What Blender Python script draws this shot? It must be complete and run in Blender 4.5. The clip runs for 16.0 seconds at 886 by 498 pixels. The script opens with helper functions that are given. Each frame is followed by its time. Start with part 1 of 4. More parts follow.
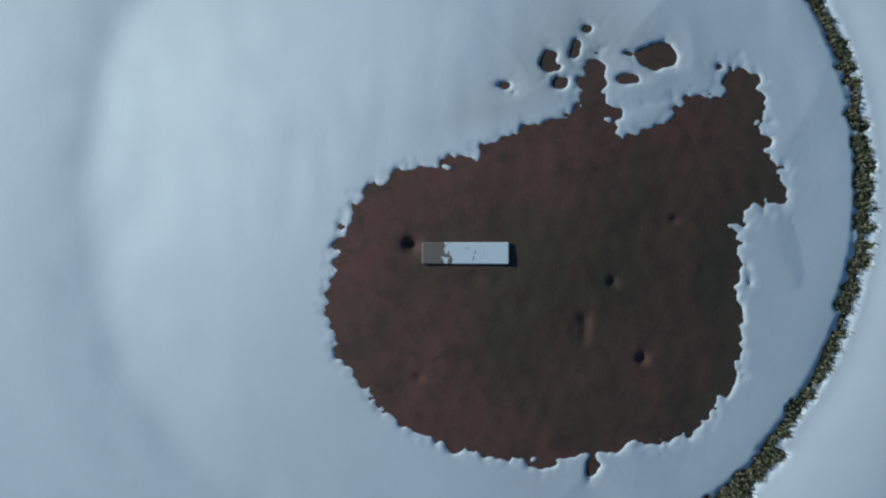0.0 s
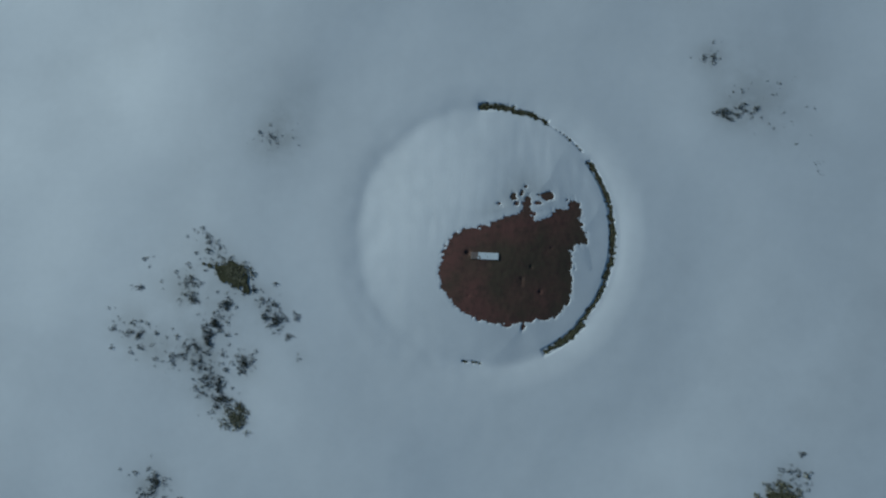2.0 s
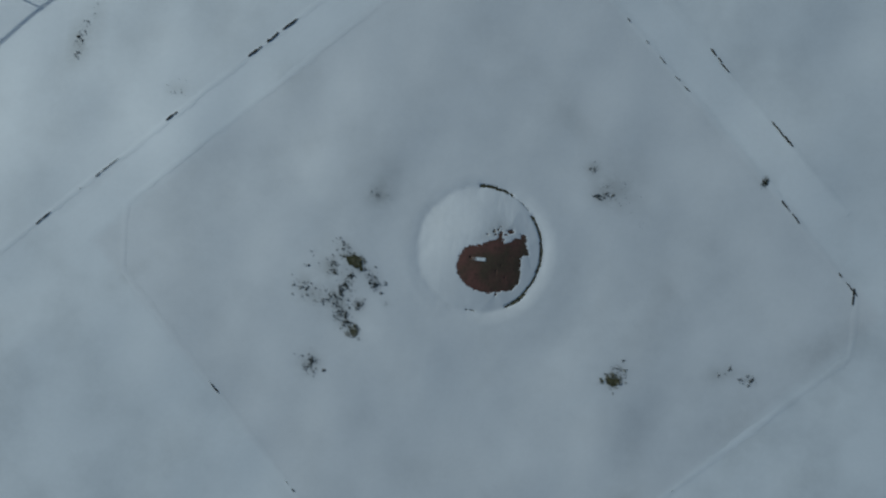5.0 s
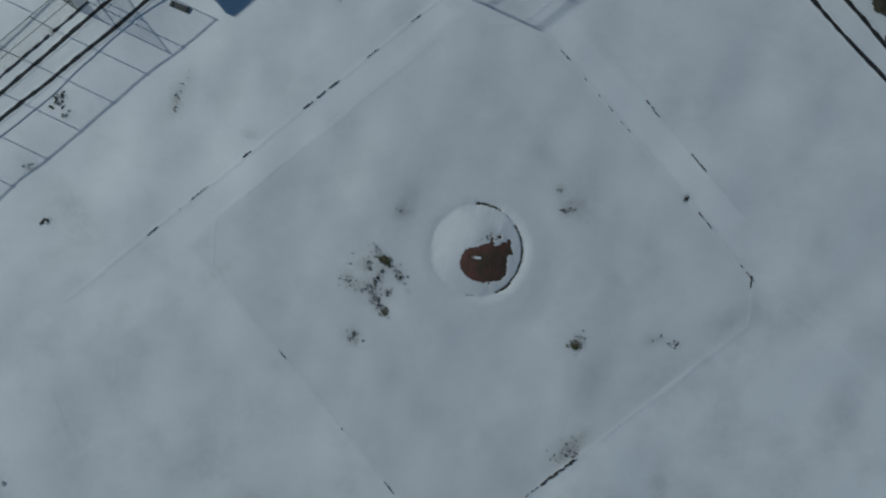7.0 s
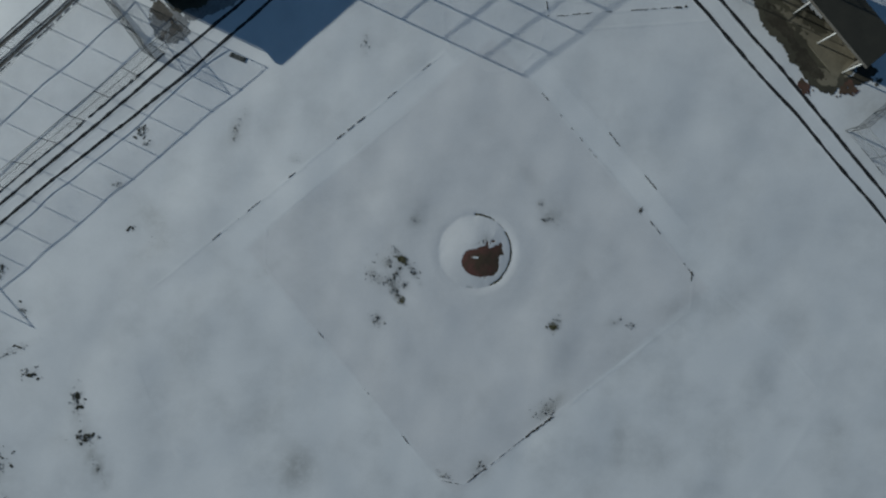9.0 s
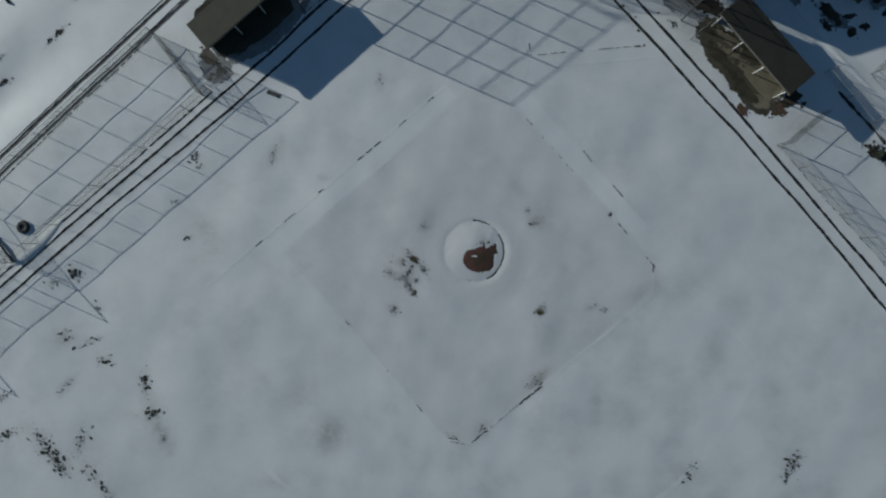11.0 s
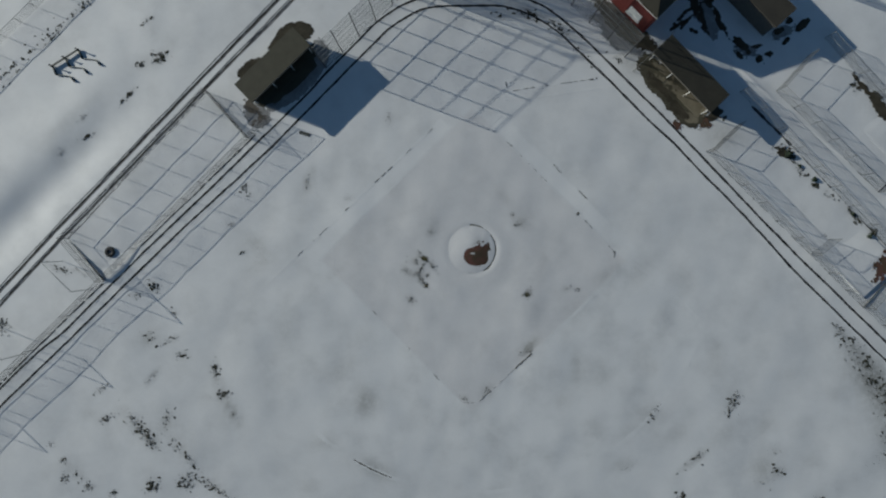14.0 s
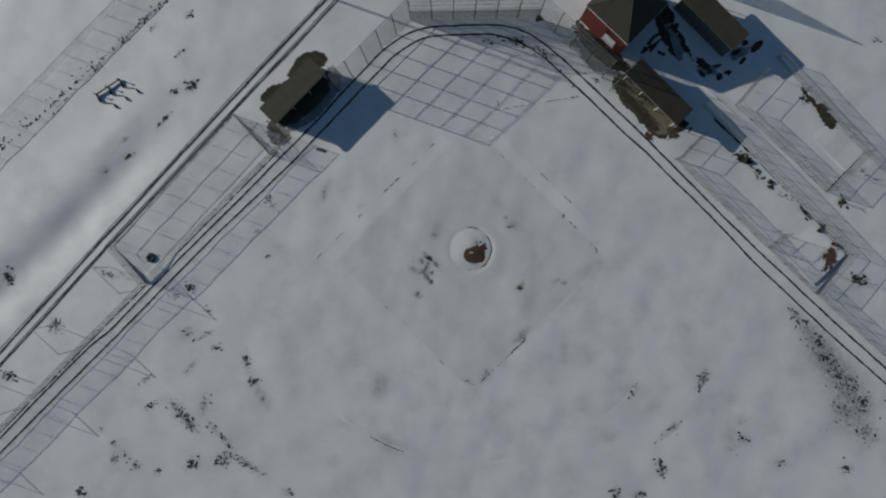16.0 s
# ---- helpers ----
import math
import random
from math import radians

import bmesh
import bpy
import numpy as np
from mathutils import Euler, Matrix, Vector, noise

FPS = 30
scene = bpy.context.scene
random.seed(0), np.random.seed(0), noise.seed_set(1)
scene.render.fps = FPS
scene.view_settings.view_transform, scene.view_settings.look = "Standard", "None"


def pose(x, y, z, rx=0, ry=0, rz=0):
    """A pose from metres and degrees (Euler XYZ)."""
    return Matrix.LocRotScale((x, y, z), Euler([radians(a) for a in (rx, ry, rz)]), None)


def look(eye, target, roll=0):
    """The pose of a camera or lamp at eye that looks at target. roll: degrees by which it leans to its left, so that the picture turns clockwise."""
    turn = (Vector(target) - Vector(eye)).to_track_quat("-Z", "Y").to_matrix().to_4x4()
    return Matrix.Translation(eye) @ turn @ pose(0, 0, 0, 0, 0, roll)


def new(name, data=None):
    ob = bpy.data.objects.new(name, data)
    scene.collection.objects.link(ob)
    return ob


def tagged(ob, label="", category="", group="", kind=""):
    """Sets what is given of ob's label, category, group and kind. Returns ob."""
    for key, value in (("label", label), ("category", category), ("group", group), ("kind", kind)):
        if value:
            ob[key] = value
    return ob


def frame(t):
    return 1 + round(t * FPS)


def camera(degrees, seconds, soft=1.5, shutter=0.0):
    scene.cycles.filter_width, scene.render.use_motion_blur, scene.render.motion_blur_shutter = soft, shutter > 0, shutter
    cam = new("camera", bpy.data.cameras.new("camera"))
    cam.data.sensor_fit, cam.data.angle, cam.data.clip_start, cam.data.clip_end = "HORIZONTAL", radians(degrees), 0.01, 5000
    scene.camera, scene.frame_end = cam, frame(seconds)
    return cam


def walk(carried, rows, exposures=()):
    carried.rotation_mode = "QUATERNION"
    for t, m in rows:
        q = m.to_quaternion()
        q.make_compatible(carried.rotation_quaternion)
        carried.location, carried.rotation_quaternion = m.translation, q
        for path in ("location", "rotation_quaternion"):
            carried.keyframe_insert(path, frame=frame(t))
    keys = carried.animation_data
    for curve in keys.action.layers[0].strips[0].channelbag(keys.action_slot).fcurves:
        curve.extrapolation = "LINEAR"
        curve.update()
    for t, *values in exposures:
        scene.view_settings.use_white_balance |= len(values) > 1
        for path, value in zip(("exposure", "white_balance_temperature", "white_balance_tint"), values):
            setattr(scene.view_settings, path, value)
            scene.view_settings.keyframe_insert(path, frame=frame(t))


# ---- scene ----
# ---- camera ----
cam = camera(84.0, 16.0, soft=2.2)
ROWS = [
    (0, pose(-0.147, -0.465, 3.675, -0.092, 2.881, 0.047)),
    (0.5, pose(-0.232, -0.531, 5.598, 0.386, 2.759, -0.374)),
    (1, pose(-0.356, -0.589, 7.526, 0.856, 2.669, -0.500)),
    (1.5, pose(-0.500, -0.642, 9.366, 1.256, 2.573, 0.023)),
    (2, pose(-0.631, -0.666, 11.177, 1.583, 2.385, 2.338)),
    (2.5, pose(-0.734, -0.666, 13.021, 1.737, 2.153, 5.001)),
    (3, pose(-0.822, -0.678, 14.926, 1.630, 1.931, 6.245)),
    (3.5, pose(-0.921, -0.663, 16.882, 1.545, 1.763, 6.782)),
    (6, pose(-1.368, -0.263, 27.019, 0.269, 1.507, 4.682)),
    (6.5, pose(-1.406, -0.160, 29.052, 0.092, 1.562, 4.674)),
    (7, pose(-1.439, -0.051, 31.075, -0.014, 1.591, 4.724)),
    (7.5, pose(-1.475, 0.054, 33.092, -0.130, 1.616, 4.732)),
    (8, pose(-1.526, 0.151, 35.116, -0.244, 1.661, 4.694)),
    (8.5, pose(-1.593, 0.241, 37.132, -0.319, 1.623, 4.644)),
    (9, pose(-1.671, 0.323, 39.158, -0.405, 1.570, 4.673)),
    (11.5, pose(-2.167, 0.544, 49.279, -0.562, 1.270, 2.755)),
    (12, pose(-2.257, 0.576, 51.315, -0.587, 1.189, 1.959)),
    (12.5, pose(-2.349, 0.611, 53.332, -0.609, 1.131, 1.417)),
    (13, pose(-2.442, 0.647, 55.340, -0.668, 1.075, 0.928)),
    (13.5, pose(-2.538, 0.688, 57.349, -0.666, 1.055, 0.486)),
    (14, pose(-2.635, 0.732, 59.358, -0.684, 0.988, 0.016)),
    (14.5, pose(-2.734, 0.778, 61.369, -0.715, 0.929, -0.387)),
    (15, pose(-2.834, 0.826, 63.374, -0.722, 0.884, -0.667)),
    (15.5, pose(-2.932, 0.875, 65.376, -0.751, 0.824, -0.916)),
    (16, pose(-3.028, 0.926, 67.364, -0.746, 0.773, -1.125)),
]
EXPOSURES = [
    (0.0, 0.08, 4990, -6), (0.5, -0.10, 4880, -9), (1.0, -0.15, 4920, -7), (1.5, -0.17, 4960, -8), (2.0, -0.36, 5000, -8), (2.6, -0.20, 5080, -7), (3.5, -0.35, 5150, -6), (7.0, -0.38, 5480, -3),
    (9.0, -0.38, 5660, -1), (11.5, -0.38, 5840, -1), (12.0, -0.19, 5920, 0), (12.5, -0.34, 5930, 1), (13.0, -0.37, 5960, 1), (13.5, -0.22, 5990, 2), (14.0, -0.21, 6020, 2), (14.5, -0.34, 6040, 3), (15.0, -0.36, 6060, 3), (15.5, -0.24, 6080, 3), (16.0, -0.36, 6120, 4)]
walk(cam, ROWS, EXPOSURES)

# ---- light: a low winter sun and a clear sky ----
SHADOW = Vector((0.935, -0.356))          # the way shadows fall
SUN_UP = math.atan(0.2764)
to_sun = Vector((-SHADOW.x * math.cos(SUN_UP), -SHADOW.y * math.cos(SUN_UP), math.sin(SUN_UP)))
sun = new("sun", bpy.data.lights.new("sun", "SUN"))
sun.data.energy, sun.data.angle, sun.data.color = 4.4, radians(0.53), (1.0, 0.91, 0.80)
sun.matrix_world = look(to_sun * 150, (0, 0, 0))
world = bpy.data.worlds.new("sky")
scene.world = world
world.use_nodes = True
wn = world.node_tree
sky = wn.nodes.new("ShaderNodeTexSky")
sky.sky_type, sky.sun_disc = "NISHITA", False
sky.sun_elevation, sky.sun_rotation = SUN_UP, math.atan2(to_sun.x, to_sun.y)
sky.altitude, sky.air_density, sky.dust_density, sky.ozone_density = 300, 1.0, 0.3, 2.5
wn.links.new(sky.outputs[0], wn.nodes["Background"].inputs[0])
wn.nodes["Background"].inputs[1].default_value = 0.055


# ---- materials ----
class Mat:
    """A small wrapper to lay out a node material."""

    def __init__(self, name, rough=0.7, metal=0.0):
        self.m = bpy.data.materials.new(name)
        self.m.use_nodes = True
        self.t = self.m.node_tree
        self.b = self.t.nodes["Principled BSDF"]
        self.b.inputs["Roughness"].default_value = rough
        self.b.inputs["Metallic"].default_value = metal
        self.co = self.t.nodes.new("ShaderNodeTexCoord").outputs["Object"]

    def put(self, a, b):
        self.t.links.new(a, b)

    def noise(self, scale, detail=4, rough=0.55, co=None):
        n = self.t.nodes.new("ShaderNodeTexNoise")
        n.inputs["Scale"].default_value, n.inputs["Detail"].default_value, n.inputs["Roughness"].default_value = scale, detail, rough
        self.put(co or self.co, n.inputs["Vector"])
        return n.outputs["Fac"]

    def ramp(self, fac, stops):
        r = self.t.nodes.new("ShaderNodeValToRGB")
        while len(r.color_ramp.elements) < len(stops):
            r.color_ramp.elements.new(0.5)
        for e, (p, c) in zip(r.color_ramp.elements, stops):
            e.position, e.color = p, (*c, 1) if len(c) == 3 else c
        self.put(fac, r.inputs[0])
        return r.outputs[0]

    def grey(self, fac, lo, hi):
        return self.ramp(fac, [(lo, (0, 0, 0)), (hi, (1, 1, 1))])

    def mix(self, fac, a, b, mode="MIX"):
        x = self.t.nodes.new("ShaderNodeMix")
        x.data_type, x.blend_type = "RGBA", mode
        for slot, v in ((0, fac), (6, a), (7, b)):
            if isinstance(v, (int, float)):
                x.inputs[slot].default_value = v
            elif isinstance(v, tuple):
                x.inputs[slot].default_value = (*v, 1)
            else:
                self.put(v, x.inputs[slot])
        return x.outputs[2]

    def base(self, c):
        if isinstance(c, tuple):
            self.b.inputs["Base Color"].default_value = (*c, 1)
        else:
            self.put(c, self.b.inputs["Base Color"])
        return self

    def bump(self, h, strength=0.3, dist=0.02):
        n = self.t.nodes.new("ShaderNodeBump")
        n.inputs["Strength"].default_value, n.inputs["Distance"].default_value = strength, dist
        self.put(h, n.inputs["Height"])
        self.put(n.outputs[0], self.b.inputs["Normal"])
        return self

    def random(self):
        return self.t.nodes.new("ShaderNodeObjectInfo").outputs["Random"]

    def island(self):
        return self.t.nodes.new("ShaderNodeNewGeometry").outputs["Random Per Island"]


def snow_material():
    s = Mat("snow", 0.74)
    thin = s.mix(1.0, s.grey(s.noise(0.17, 4, 0.55), 0.42, 0.76), s.grey(s.noise(0.5, 4), 0.25, 0.70), "MULTIPLY")
    broad = s.ramp(s.noise(0.045, 3), [(0.3, (0.805, 0.81, 0.812)), (0.7, (0.88, 0.883, 0.88))])
    # over the clay of the infield the snow lies smooth; over grass it is thinner and mottled
    sep = s.t.nodes.new("ShaderNodeSeparateXYZ")
    s.put(s.co, sep.inputs[0])
    x, y = sep.outputs[0], sep.outputs[1]

    def calc(op, a, b=0.0):
        n = s.t.nodes.new("ShaderNodeMath")
        n.operation = op
        for slot, v in ((0, a), (1, b)):
            if isinstance(v, (int, float)):
                n.inputs[slot].default_value = v
            else:
                s.put(v, n.inputs[slot])
        return n.outputs[0]
    wob = calc("MULTIPLY", calc("SUBTRACT", s.noise(0.8, 3), 0.5), 0.3)
    u, v = calc("ADD", calc("MULTIPLY", calc("ADD", x, y), 0.7071), wob), calc("ADD", calc("MULTIPLY", calc("SUBTRACT", x, y), 0.7071), wob)
    box = calc("MAXIMUM", calc("MAXIMUM", calc("SUBTRACT", u, 11.9), calc("SUBTRACT", -14.0, u)), calc("MAXIMUM", calc("SUBTRACT", v, 13.85), calc("SUBTRACT", -12.1, v)))
    skin = calc("MAXIMUM", calc("MAXIMUM", calc("SUBTRACT", u, 13.95), calc("SUBTRACT", -14.2, v)), calc("SUBTRACT", calc("SQRT", calc("ADD", calc("MULTIPLY", x, x), calc("MULTIPLY", calc("ADD", y, 0.5), calc("ADD", y, 0.5)))), 29.0))
    grass = s.grey(calc("ADD", calc("MAXIMUM", calc("MULTIPLY", box, -1.0), skin), 0.25), 0.0, 0.5)
    c = s.mix(thin, broad, (0.56, 0.565, 0.565))
    mottle = s.ramp(s.noise(0.55, 5, 0.6), [(0.30, (0.71, 0.71, 0.71)), (0.65, (0.84, 0.84, 0.835))])
    first = calc("MINIMUM", calc("MINIMUM", calc("SUBTRACT", u, 12.0), calc("SUBTRACT", 13.9, u)), calc("MINIMUM", calc("ADD", v, 9.0), calc("MULTIPLY", calc("SUBTRACT", 9.5, v), 0.25)))
    third = calc("MINIMUM", calc("MINIMUM", calc("ADD", v, 14.1), calc("SUBTRACT", -12.2, v)), calc("MINIMUM", calc("MULTIPLY", calc("ADD", u, 15.0), 0.25), calc("SUBTRACT", 8.5, u)))
    packed = s.grey(calc("MAXIMUM", first, third), 0.0, 0.3)
    c = s.mix(s.mix(grass, (0.0, 0.0, 0.0), (0.32, 0.32, 0.32)), c, mottle)
    c = s.mix(1.0, c, s.mix(s.grey(calc("SUBTRACT", 0.2, box), 0.0, 0.4), (1.0, 1.0, 1.0), (0.945, 0.933, 0.933)), "MULTIPLY")
    c = s.mix(s.mix(packed, (0.0, 0.0, 0.0), (0.55, 0.55, 0.55)), c, (0.90, 0.90, 0.895))
    worn = s.t.nodes.new("ShaderNodeAttribute")
    worn.attribute_name = "worn_thin"
    patchy = s.mix(1.0, worn.outputs["Fac"], s.ramp(s.noise(1.6, 5, 0.65), [(0.32, (0.4, 0.4, 0.4)), (0.56, (1, 1, 1))]), "MULTIPLY")
    c = s.mix(patchy, c, (0.20, 0.195, 0.165))
    s.base(s.mix(0.25, c, s.ramp(s.noise(5, 5), [(0.3, (0.78, 0.78, 0.78)), (0.7, (0.9, 0.9, 0.9))]), "MULTIPLY"))
    s.bump(s.mix(0.4, s.noise(2.2, 5), s.noise(22, 4)), 0.12, 0.02)
    s.b.inputs["Specular IOR Level"].default_value = 0.9
    s.b.inputs["IOR"].default_value = 1.9
    return s.m


def dirt_material(name, a, b, c):
    s = Mat(name, 0.9)
    d = s.mix(s.grey(s.noise(0.75, 4, 0.6), 0.40, 0.60), a, b)
    d = s.mix(s.grey(s.noise(7, 5, 0.7), 0.48, 0.7), d, c)
    s.base(s.mix(0.3, d, s.ramp(s.noise(60, 4), [(0.3, (0.7, 0.7, 0.7)), (0.7, (1, 1, 1))]), "MULTIPLY"))
    s.bump(s.mix(0.4, s.noise(7, 5, 0.6), s.noise(70, 3)), 0.20, 0.02)
    s.b.inputs["Specular IOR Level"].default_value = 0.2
    return s.m


def plain(name, a, b, rough=0.6, metal=0.0, scale=3.0, bump=0.15):
    s = Mat(name, rough, metal)
    s.base(s.mix(s.grey(s.noise(scale, 6, 0.65), 0.35, 0.68), a, b))
    s.bump(s.noise(scale * 12, 4), bump, 0.01)
    return s.m


SNOW = snow_material()
CLAY = dirt_material("clay", (0.146, 0.071, 0.057), (0.092, 0.068, 0.045), (0.085, 0.053, 0.041))
SOIL = dirt_material("wet soil", (0.052, 0.046, 0.033), (0.078, 0.069, 0.050), (0.034, 0.031, 0.024))
RUT = dirt_material("wet rut", (0.028, 0.029, 0.031), (0.044, 0.045, 0.046), (0.020, 0.020, 0.021))
MUDDY = dirt_material("muddy rut", (0.13, 0.115, 0.095), (0.21, 0.19, 0.165), (0.09, 0.08, 0.065))
TURF = dirt_material("dormant turf", (0.062, 0.060, 0.028), (0.088, 0.080, 0.038), (0.038, 0.040, 0.021))
WET_TURF = dirt_material("wet dark turf", (0.060, 0.060, 0.045), (0.090, 0.087, 0.066), (0.036, 0.038, 0.030))
# dark concrete: damp, with shade also put into the colour
CONCRETE = plain("damp shaded concrete", (0.088, 0.080, 0.053), (0.050, 0.045, 0.030), 0.75, scale=0.45)
SLUSH = dirt_material("dirty slush", (0.28, 0.28, 0.28), (0.38, 0.38, 0.38), (0.18, 0.18, 0.18))
# lighter copy of the concrete, sunlight put into its colour
SUNLIT_SLAB = plain("bare concrete painted sunlit", (0.24, 0.212, 0.150), (0.13, 0.115, 0.08), 0.8, scale=0.6)
GALVANISED = plain("galvanised steel", (0.13, 0.135, 0.14), (0.09, 0.095, 0.10), 0.5, 0.4)
BRIGHT = plain("bright galvanised rail", (0.32, 0.33, 0.34), (0.25, 0.26, 0.27), 0.45, 0.3)
WIRE = plain("galvanised wire", (0.17, 0.175, 0.18), (0.13, 0.135, 0.14), 0.5, 0.4)
DARK_POST = plain("dark painted post", (0.030, 0.032, 0.034), (0.045, 0.047, 0.05), 0.6)
ROOF_MID = plain("weathered olive roofing", (0.048, 0.043, 0.033), (0.032, 0.029, 0.023), 0.85, scale=0.5, bump=0.3)
ROOF_DARK = plain("dark roofing", (0.027, 0.025, 0.017), (0.040, 0.036, 0.025), 0.8, scale=0.8, bump=0.3)
ROOF = plain("olive roofing", (0.058, 0.055, 0.038), (0.074, 0.071, 0.048), 0.85, scale=1.2, bump=0.3)
BLOCK = plain("painted block", (0.14, 0.13, 0.11), (0.10, 0.092, 0.08), 0.8)
RED = plain("red painted boards", (0.125, 0.024, 0.021), (0.09, 0.019, 0.017), 0.65)
WHITE = plain("white paint", (0.78, 0.78, 0.76), (0.68, 0.68, 0.66), 0.5)
RUBBER = plain("black rubber", (0.018, 0.018, 0.018), (0.03, 0.03, 0.03), 0.75)
DARK_STEEL = plain("dark green steel", (0.022, 0.036, 0.033), (0.035, 0.047, 0.043), 0.6, 0.0)
SCREEN = plain("dark windscreen cloth", (0.02, 0.025, 0.024), (0.035, 0.04, 0.038), 0.85)
def weave_material():
    """Open-weave windscreen: part of the light passes between the threads."""
    s = Mat("open weave windscreen", 0.9)
    s.base((0.055, 0.08, 0.072))
    clear = s.t.nodes.new("ShaderNodeBsdfTransparent")
    both = s.t.nodes.new("ShaderNodeMixShader")
    both.inputs[0].default_value = 0.32
    s.put(clear.outputs[0], both.inputs[1])
    s.put(s.b.outputs[0], both.inputs[2])
    s.put(both.outputs[0], s.t.nodes["Material Output"].inputs[0])
    return s.m


WEAVE = weave_material()
WOOD = plain("weathered plank", (0.16, 0.14, 0.115), (0.11, 0.095, 0.08), 0.8)
WEATHERED = plain("weathered grey-green paint", (0.085, 0.092, 0.085), (0.060, 0.066, 0.062), 0.8)


def blade_material(name, a, b, c):
    s = Mat(name, 0.8)
    s.base(s.ramp(s.island(), [(0.0, a), (0.5, b), (1.0, c)]))
    return s.m


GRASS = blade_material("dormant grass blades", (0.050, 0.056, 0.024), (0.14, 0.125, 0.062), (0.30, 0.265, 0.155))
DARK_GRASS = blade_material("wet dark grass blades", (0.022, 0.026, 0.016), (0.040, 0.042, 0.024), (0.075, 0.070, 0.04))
LEAF = blade_material("dark evergreen leaves", (0.018, 0.032, 0.018), (0.030, 0.046, 0.026), (0.048, 0.062, 0.036))
BARK = plain("bark", (0.07, 0.055, 0.042), (0.045, 0.036, 0.028), 0.9)


def plate_material():
    s = Mat("scuffed white rubber", 0.6)
    sep = s.t.nodes.new("ShaderNodeSeparateXYZ")
    s.put(s.co, sep.inputs[0])
    edge = s.t.nodes.new("ShaderNodeMath")
    edge.operation = "MULTIPLY_ADD"
    s.put(s.noise(14, 4, 0.6), edge.inputs[0])
    edge.inputs[1].default_value = 0.26
    s.put(sep.outputs[0], edge.inputs[2])
    dirt = s.grey(edge.outputs[0], -0.055, -0.045)
    clean = s.mix(s.grey(s.noise(24, 3), 0.66, 0.70), (0.74, 0.76, 0.76), (0.22, 0.2, 0.17))
    s.base(s.mix(dirt, (0.20, 0.155, 0.13), clean))
    s.bump(s.noise(90, 3), 0.2, 0.004)
    return s.m


PLATE = plate_material()


# ---- building helpers ----
def mesh_of(name, verts, faces, material, smooth=False):
    me = bpy.data.meshes.new(name)
    me.from_pydata([tuple(v) for v in verts], [], faces)
    me.materials.append(material)
    if smooth:
        me.polygons.foreach_set("use_smooth", np.ones(len(me.polygons), dtype=bool))
    me.update()
    return me


def part(name, data, parent=None, label="", m=None):
    """Links a mesh as one object, under a thing or a part. m: its pose in its parent."""
    ob = new(name, data)
    if parent:
        ob.parent = parent
    if m:
        ob.matrix_basis = m
    return tagged(ob, label)


def thing(name, m, label, category, group="", kind=""):
    ob = new(name)
    ob.empty_display_size = 0.2
    ob.matrix_basis = m
    return tagged(ob, label, category, group, kind)


def bar(a, b, r, material, n=8, name="bar", r2=None):
    """A round bar from a to b."""
    a, b = Vector(a), Vector(b)
    q = (b - a).to_track_quat("Z", "Y")
    vs = []
    for end, rr in ((a, r), (b, r if r2 is None else r2)):
        for i in range(n):
            w = 2 * math.pi * i / n
            vs.append(end + q @ Vector((rr * math.cos(w), rr * math.sin(w), 0)))
    fs = [(i, (i + 1) % n, n + (i + 1) % n, n + i) for i in range(n)]
    fs += [tuple(range(n - 1, -1, -1)), tuple(range(n, 2 * n))]
    me = mesh_of(name, vs, fs, material)
    for p in me.polygons[:n]:
        p.use_smooth = True
    return me


def block(x0, y0, z0, x1, y1, z1, material, name="block", bevel=0.01):
    bm = bmesh.new()
    bmesh.ops.create_cube(bm, size=1, matrix=Matrix.LocRotScale(((x0 + x1) / 2, (y0 + y1) / 2, (z0 + z1) / 2), None, (x1 - x0, y1 - y0, z1 - z0)))
    if bevel:
        bmesh.ops.bevel(bm, geom=bm.edges[:], offset=bevel, segments=1, affect="EDGES")
    me = bpy.data.meshes.new(name)
    bm.to_mesh(me)
    bm.free()
    me.materials.append(material)
    return me


# smooth waves that lift and sink the snow
rng = np.random.default_rng(7)


def waves(scale, count=36):
    w = rng.normal(size=(count, 2))
    k = w / np.linalg.norm(w, axis=1, keepdims=True) * (2 * np.pi / (scale * rng.uniform(0.55, 1.9, (count, 1))))
    ph = rng.uniform(0, 2 * np.pi, count)

    def f(x, y):
        x, y = np.asarray(x, float), np.asarray(y, float)
        s = np.zeros(np.broadcast(x, y).shape)
        for (kx, ky), p in zip(k, ph):
            s = s + np.sin(kx * x + ky * y + p)
        return s / math.sqrt(count / 2)
    return f


W12, W5, W2, W06, W02, W008, W004 = waves(12), waves(5), waves(2), waves(0.6), waves(0.22), waves(0.09), waves(0.045)
SNOW_DEPTH = 0.05
MOUND_R = 2.83
MOUND_X, MOUND_Y = -0.135, -0.04


def clay_z(x, y):
    """The clay mound: a flat top and an even fall to the grass."""
    return np.maximum(clay_rise(x, y), 0) - 0.02


def clay_rise(x, y):
    q = (MOUND_R - 0.05 - np.hypot(x - MOUND_X, y - MOUND_Y)) / (MOUND_R - 0.80)
    return 0.212 * 0.5 * (q + 1 - np.sqrt((q - 1) ** 2 + 0.05))


def ell(x, y, cx, cy, rx, ry, turn=0):
    """Roughly the distance outside an ellipse, in metres."""
    c, s = math.cos(radians(turn)), math.sin(radians(turn))
    u, v = (x - cx) * c + (y - cy) * s, -(x - cx) * s + (y - cy) * c
    return (np.hypot(u / rx, v / ry) - 1) * min(rx, ry)


